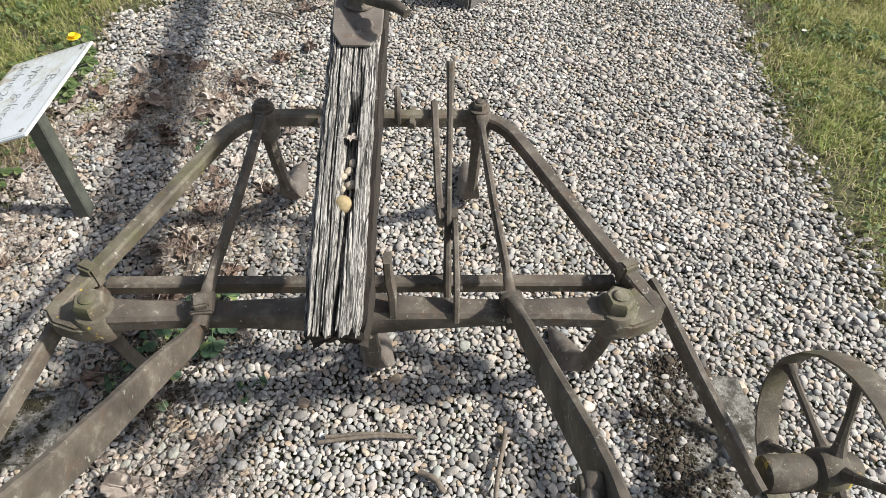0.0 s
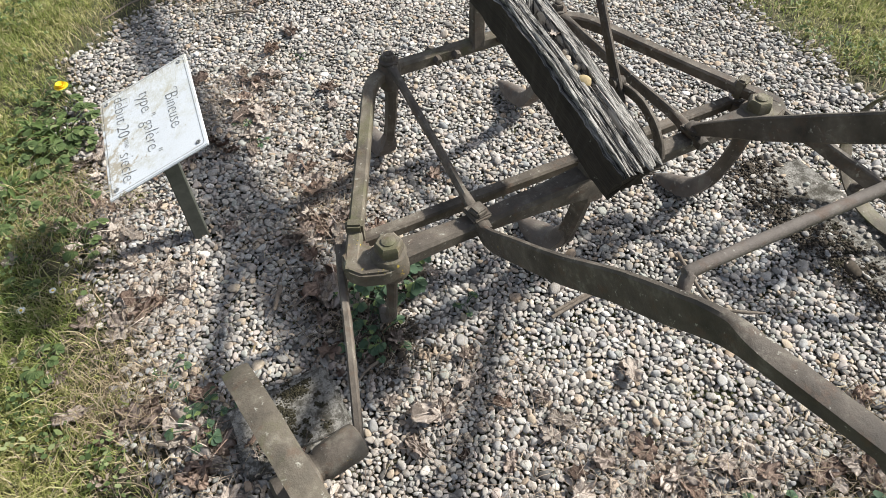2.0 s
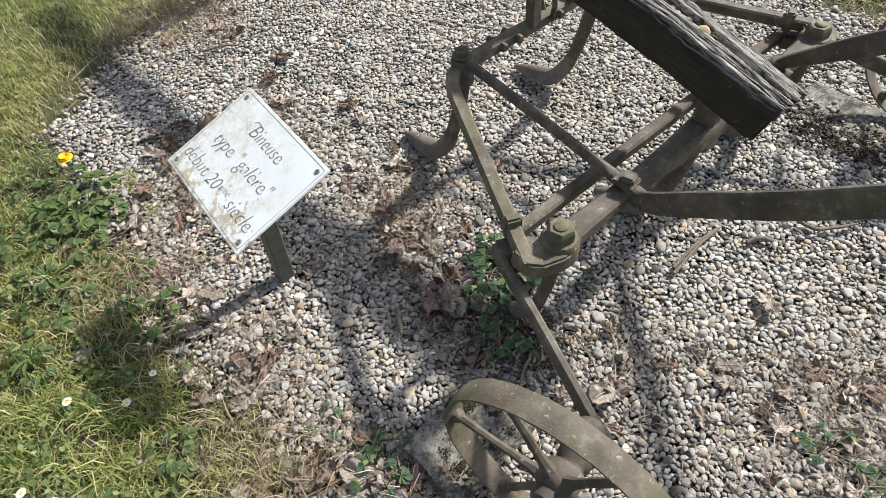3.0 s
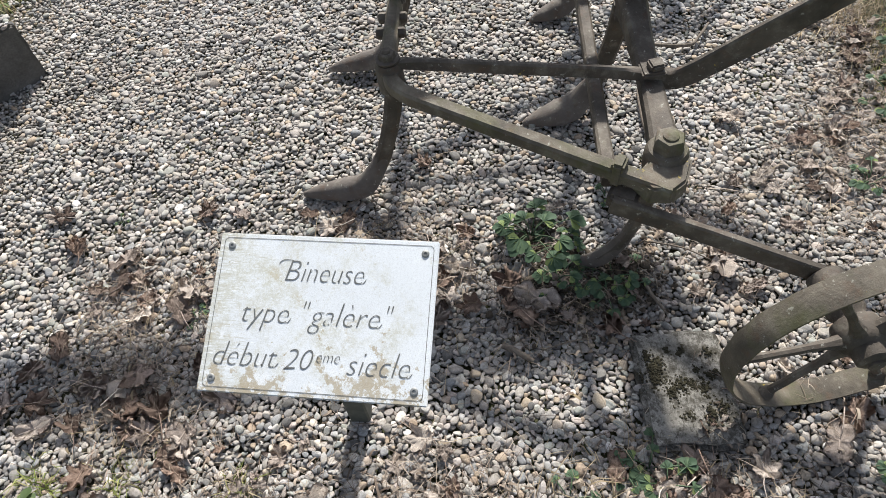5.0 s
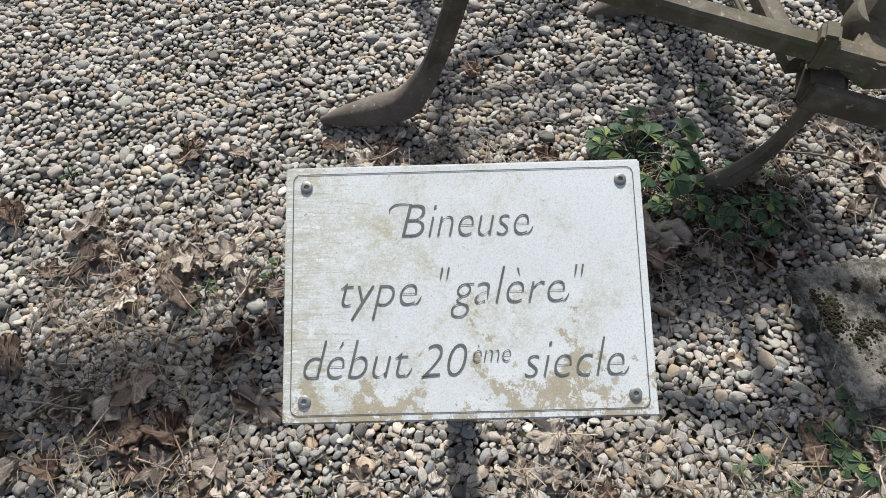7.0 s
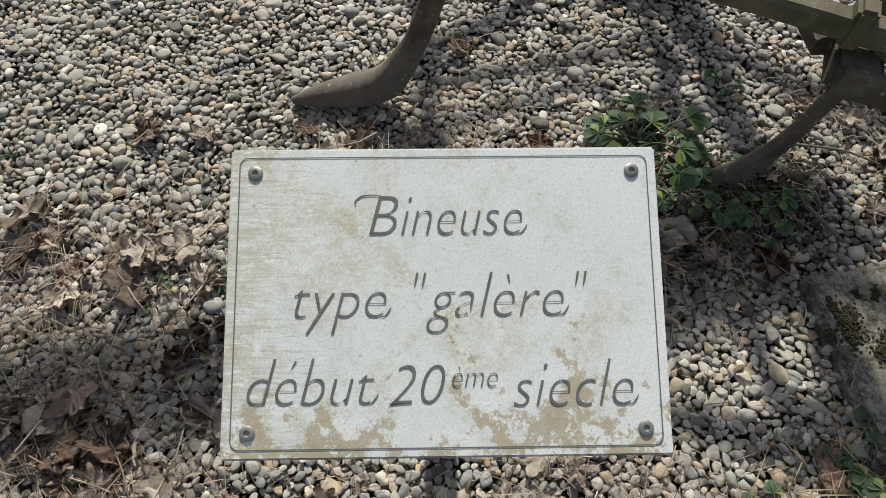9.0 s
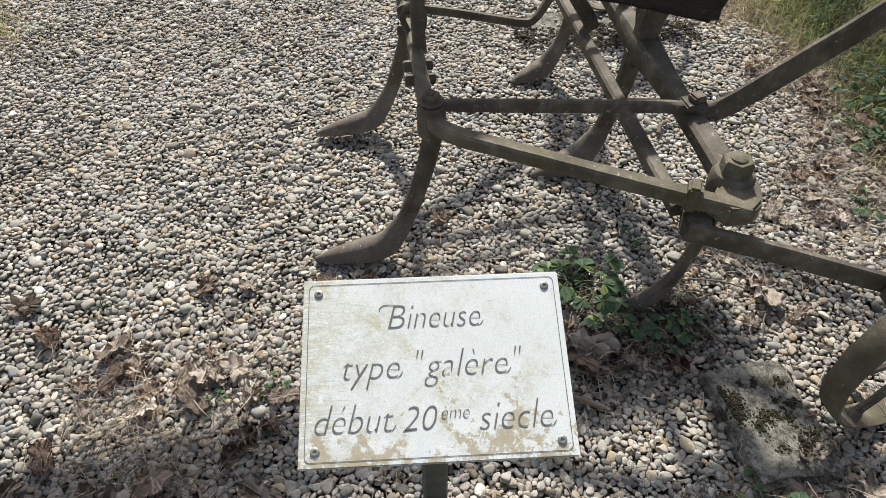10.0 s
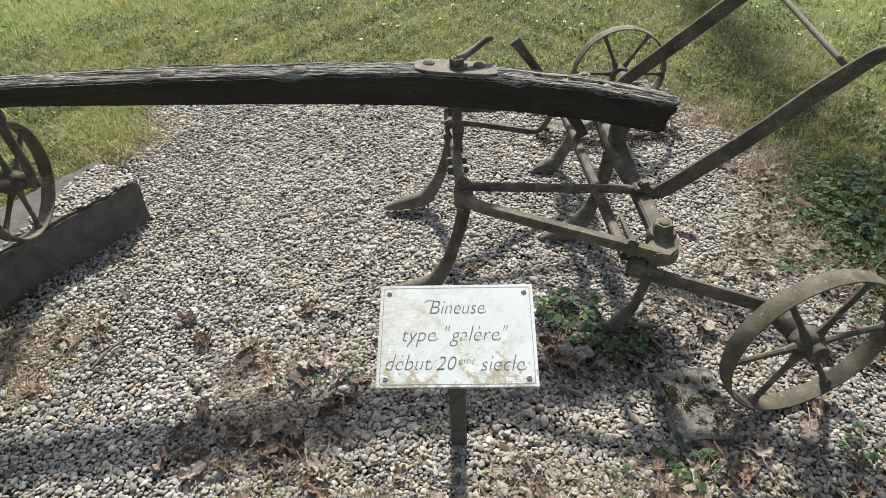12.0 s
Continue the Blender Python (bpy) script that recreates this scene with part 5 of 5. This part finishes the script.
def leaf_mesh(seed, lobes):
    """A crumpled dead leaf, folded along its midrib, one metre across before scaling."""
    b = bmesh.new()
    r = random.Random(seed)
    m, steps = 66, (0.22, 0.45, 0.66, 0.85, 1.0)
    points = [(0.0, 0.56, 0.48), (0.90, 0.50, 0.44), (-0.90, 0.50, 0.44), (1.85, 0.38, 0.46), (-1.85, 0.38, 0.46)]
    fold, curl, shift = r.uniform(0.02, 0.28), r.uniform(-0.25, 0.35), Vector((seed * 7.3, seed * 3.1, 0))
    rings = []
    for k in steps:
        ring = []
        for i in range(m):
            a = i * math.tau / m
            if lobes == 1:
                out = 0.20 + 0.32 * abs(math.cos(a)) ** 1.4
            else:
                out = 0.25
                for at, long, broad in points[:lobes]:
                    off = abs((a - at - 0.1 * math.sin(seed * 3 + at) + math.pi) % math.tau - math.pi)
                    out = max(out, 0.25 + (long - 0.25) * max(0.0, 1 - off / broad) ** 0.9)
            out *= 1 + 0.05 * math.cos(a * 22 + seed) + 0.05 * math.cos(a * 9 + seed * 2)
            x, y = k * out * math.cos(a), k * out * math.sin(a)
            crumple = noise.noise(Vector((x, y, 0)) * 4.5 + shift) * 0.16 + noise.noise(Vector((x, y, 0)) * 11 + shift) * 0.06
            z = fold * abs(y) + curl * (x * x + y * y) * 0.9 + crumple * (0.3 + k)
            pull = 1 - 0.35 * fold
            ring.append(b.verts.new((x, y * pull, z + 0.05)))
        rings.append(ring)
    mid = b.verts.new((0, 0, 0.04))
    for i in range(m):
        j = (i + 1) % m
        b.faces.new((rings[0][i], rings[0][j], mid))
        for p, q in zip(rings, rings[1:]):
            b.faces.new((q[i], q[j], p[j], p[i]))
    bmesh.ops.solidify(b, geom=b.faces, thickness=0.010)
    sweep(b, [(-0.05, 0, 0.05), (-0.40, 0.03, 0.08), (-0.80, 0.10 * math.sin(seed), 0.14)], disc(0.013, 5), rough=0)
    sweep(b, [(-0.05, 0, 0.055), (0.2, 0, 0.065), (0.42, 0, 0.075)], disc(0.010, 5), rough=0)
    return b


leaf_types = []
for i, lobes in enumerate((5, 3, 1, 5, 1, 5)):
    ob = part("dead_leaf", leaf_mesh(i + 1, lobes), DEAD, None, "", 180)
    tagged(ob, "curled brown dead leaf lying on the gravel", "dead leaf", "dead leaves")
    leaf_types.append(ob)
lr = random.Random(5)
for cx, cy, r in LITTER:
    for k in range(int(44 * r)):
        LEAVES.append((lr.gauss(cx, r * 0.8), lr.gauss(cy, r * 0.8), lr.uniform(0.022, 0.060)))
LEAVES.append((X0 - 0.006, 0.155, 0.022))
for i, (x, y, size) in enumerate(LEAVES):
    m = Matrix.Translation((x, y, 0.009 if i < len(LEAVES) - 1 else 0.515)) @ Euler((lr.uniform(-0.28, 0.28), lr.uniform(-0.28, 0.28), lr.uniform(0, 6.3))).to_matrix().to_4x4()
    src = leaf_types[i % 6]
    ob = src if i < 6 else src.copy()
    if i >= 6:
        scene.collection.objects.link(ob)
    ob.matrix_basis = m @ Matrix.Diagonal((size * 1.2, size * 1.2, size * 1.2, 1))
tagged(ob, "small brown dead leaf caught in the wooden beam's slot", "dead leaf")


def litter(name, spots, count, length, material, label):
    """Needles, stalks and crumbs of leaf strewn about some places."""
    xs, ys = [], []
    for x, y, r in spots:
        k = int(count * r * r)
        xs.append(rng.normal(x, r * 0.75, k))
        ys.append(rng.normal(y, r * 0.75, k))
    x, y = np.concatenate(xs), np.concatenate(ys)
    n = len(x)
    a, tilt = rng.uniform(0, 6.3, n), rng.normal(0, 0.18, n)
    l = rng.lognormal(math.log(length), 0.4, n) / 2
    w = rng.uniform(0.0002, 0.0005, n) * np.where(rng.random(n) < 0.12, 4, 1)
    l = np.where(w > 0.0008, l * 0.4, l)
    d = np.stack([np.cos(a) * np.cos(tilt), np.sin(a) * np.cos(tilt), np.sin(tilt)], 1) * l[:, None]
    s = np.stack([-np.sin(a), np.cos(a), np.zeros(n)], 1) * w[:, None]
    c = np.stack([x, y, rng.uniform(0.006, 0.016, n)], 1)
    bow = np.array([0, 0, 0.004])
    v = np.stack([c - d - s, c - d + s, c - s * 1.2 + bow, c + s * 1.2 + bow, c + d - s, c + d + s], 1)
    f = np.array([[0, 1, 3], [0, 3, 2], [2, 3, 5], [2, 5, 4]])
    faces = f[None] + (np.arange(n) * 6)[:, None, None]
    ob = mesh_of(name, v.reshape(-1, 3), faces.reshape(-1, 3), material)
    return tagged(ob, label, "litter", kind="stuff")


litter("leaf_litter", LITTER, 15000, 0.027, NEEDLE, "brown needles, stalks and leaf crumbs on the gravel")
litter("straw_litter", LITTER[:12], 3000, 0.035, STRAW, "pale dry grass stalks among the pebbles")


def weed(at, size, leaves, seed, upright=0.5, mat=None):
    """A low plant: stalks from one root, each with a leaf of several lobes."""
    r = random.Random(seed)
    t = thing("weed", (at[0], at[1], 0.0), "low green weed with lobed leaves growing through gravel", "weed", "weeds")
    for i in range(leaves):
        a = i * 2.4 + r.uniform(-0.4, 0.4)
        reach = size * r.uniform(0.35, 1.0)
        high = size * upright * r.uniform(0.4, 1.1)
        d = Vector((math.cos(a), math.sin(a), 0))
        end = d * reach + Vector((0, 0, high))
        b = bmesh.new()
        sweep(b, glide([(0, 0, -0.01), d * reach * 0.4 + Vector((0, 0, high * 0.8)), end], 3), disc(0.0011, 5), rough=0)
        span = size * r.uniform(0.28, 0.44)
        across = Vector((-d.y, d.x, 0))
        fall = Vector((0, 0, -0.25))
        for k in (-2, -1, 0, 1, 2):
            g = k * 0.62
            way = (d * math.cos(g) + across * math.sin(g) + fall * r.uniform(0.2, 1.2)).normalized()
            lat = way.cross(Vector((0, 0, 1))).normalized()
            ln = span * (1.0 - 0.13 * abs(k)) * r.uniform(0.85, 1.1)
            w = ln * 0.33
            rise = Vector((0, 0, 0.12 * ln))
            q = [end, end + way * ln * 0.35 + lat * w * 0.55 + rise, end + way * ln * 0.66 + lat * w + rise * 0.8, end + way * ln * 0.86 + lat * w * 0.75,
                 end + way * ln, end + way * ln * 0.86 - lat * w * 0.75, end + way * ln * 0.66 - lat * w + rise * 0.8, end + way * ln * 0.35 - lat * w * 0.55 + rise]
            vs = [b.verts.new(p) for p in q]
            spine = [b.verts.new(end + way * ln * f + rise * 0.1) for f in (0.35, 0.66, 0.86)]
            for tri in ((0, 1, -1), (1, 2, -2, -1), (2, 3, -3, -2), (3, 4, -3)):
                b.faces.new([vs[j] if j >= 0 else spine[-1 - j] for j in tri])
            for tri in ((0, -1, 7), (7, -1, -2, 6), (6, -2, -3, 5), (5, -3, 4)):
                b.faces.new([vs[j] if j >= 0 else spine[-1 - j] for j in tri])
        part("leaf", b, mat or WEED, t, "", 60)
    return t


for i, (x, y, size, count) in enumerate(WEEDS):
    weed((x, y), size, int(count * 0.95), i + 3, 0.5, PALE_WEED if x < -0.84 or x > 1.1 else WEED)


def rosette(at, size, seed):
    """A flat rosette of long toothed leaves."""
    r = random.Random(seed)
    t = thing("rosette_weed", (at[0], at[1], 0.0), "flat green rosette of long toothed leaves in the lawn", "weed", "rosettes")
    for i in range(17):
        a = i * 2.4 + r.uniform(-0.3, 0.3)
        d, c = Vector((math.cos(a), math.sin(a), 0)), Vector((-math.sin(a), math.cos(a), 0))
        ln, high = size * r.uniform(0.5, 1.05), size * r.uniform(0.10, 0.35)
        b = bmesh.new()
        rows = []
        for k in range(13):
            f = k / 12
            w = ln * 0.11 * math.sin(math.pi * min(1, f * 0.92 + 0.06)) ** 0.7 * (0.4 + f * 0.8) * (1.15 if k % 2 else 0.66)
            p = d * ln * f + Vector((0, 0, 0.012 + high * math.sin(f * 2.3)))
            rows.append((b.verts.new(p - c * w + Vector((0, 0, w * 0.5))), b.verts.new(p), b.verts.new(p + c * w + Vector((0, 0, w * 0.5)))))
        for p, q in zip(rows, rows[1:]):
            b.faces.new((p[0], p[1], q[1], q[0]))
            b.faces.new((p[1], p[2], q[2], q[1]))
        part("leaf", b, ROSETTE, t, "", 60)
    return t


for i, (x, y, size) in enumerate(ROSETTES):
    rosette((x, y), size, i + 40)

near_root = WEEDS[:4] + [(-0.385, 0.02), (-0.345, 0.01), (-0.42, 0.11), (-0.45, 0.20)]
k = 1900
which = rng.integers(0, len(near_root), k)
rx, ry = np.array([w[0] for w in near_root])[which] + rng.normal(0, 0.034, k), np.array([w[1] for w in near_root])[which] + rng.normal(0, 0.034, k)
root_soil = pebbles("soil_crumbs", rx, ry, rng.uniform(0.001, 0.010, k), rng.lognormal(math.log(0.0058), 0.5, k), 1)
root_soil.data.materials[0] = SOIL
tagged(root_soil, "dark crumbs of soil round the weeds' roots", "soil", kind="stuff")


def flower(at, height, petals, r, petal_mat, name, label):
    t = thing(name, (at[0], at[1], 0), label, name, name + " flowers")
    b = bmesh.new()
    sweep(b, glide([(0, 0, -0.01), (0.002, 0.003, height * 0.5), (0, 0, height)], 3), disc(0.0012, 5), rough=0)
    part("stem", b, WEED, t)
    b = bmesh.new()
    lathe(b, (0, 0, height), (0.15, 0.1, 1), [(0, r * 0.35), (r * 0.2, r * 0.33), (r * 0.3, r * 0.15)], 10)
    part("centre", b, YELLOW, t, "yellow flower centre")
    b = bmesh.new()
    for ring in range(1 if petals < 20 else 3):
        for i in range(petals):
            a = i * math.tau / petals + ring * 0.1
            d, s = Vector((math.cos(a), math.sin(a), 0)), Vector((-math.sin(a), math.cos(a), 0))
            ln, up = r * (1 - 0.2 * ring), r * (0.12 + 0.22 * ring)
            z = Vector((0, 0, height))
            q = [z + d * r * 0.2 - s * r * 0.06, z + d * r * 0.2 + s * r * 0.06, z + d * ln + s * r * 0.14 + Vector((0, 0, up)), z + d * ln - s * r * 0.14 + Vector((0, 0, up))]
            b.faces.new([b.verts.new(p) for p in q])
    part("petals", b, petal_mat, t)
    return t


flower((-0.854, 1.127), 0.080, 22, 0.019, YELLOW, "dandelion", "yellow dandelion in the grass at the gravel's edge")
for x, y in DAISIES:
    flower((x, y), lr.uniform(0.020, 0.038) + (0.012 if x > 1 else 0), 15, lr.uniform(0.007, 0.0095), PETAL, "daisy", "small white daisy in the lawn")

# ---- twigs ----
for pts, r in TWIGS:
    bm = bmesh.new()
    sweep(bm, glide([(p[0], p[1], 0.013 + 0.004 * (k % 2)) for k, p in enumerate(pts)], 5), disc(r, 10), sizes=[1, 0.9, 1.0, 0.8, 0.85, 0.55], rough=r * 0.25)
    tagged(part("twig", bm, BARK, None, "", 70), "thin bare twig lying on the gravel", "twig", "twigs")

# ---- an unseen tree added beside the lawn, so that its trunk shades the grass ----
tree = thing("tree", (6.0, -1.38, 0), "unseen bare tree with a straight trunk beside the lawn, added to shade it", "tree")
bm = bmesh.new()
sweep(bm, glide([(0, 0, -0.1), (0.02, 0, 0.4), (0.03, 0.02, 2.5), (0.0, 0.0, 5.0), (0.05, 0.0, 8.5)]), disc(0.17, 14), up=(0, 1, 0), sizes=[1.25, 1.0, 0.95, 0.85, 0.4], rough=0.01)
part("trunk", bm, BARK, tree)
for i in range(9):
    a = i * 2.4
    z = 6.2 + i * 0.25
    bm = bmesh.new()
    d = Vector((math.cos(a), math.sin(a), 0))
    sweep(bm, glide([(0.02, 0, z), d * 0.7 + Vector((0, 0, z + 0.6)), d * 1.5 + Vector((0, 0, z + 1.6))]), disc(0.05, 7), up=(0.3, 0.2, 0.9), sizes=[1, 0.6, 0.2])
    part("limb", bm, BARK, tree)
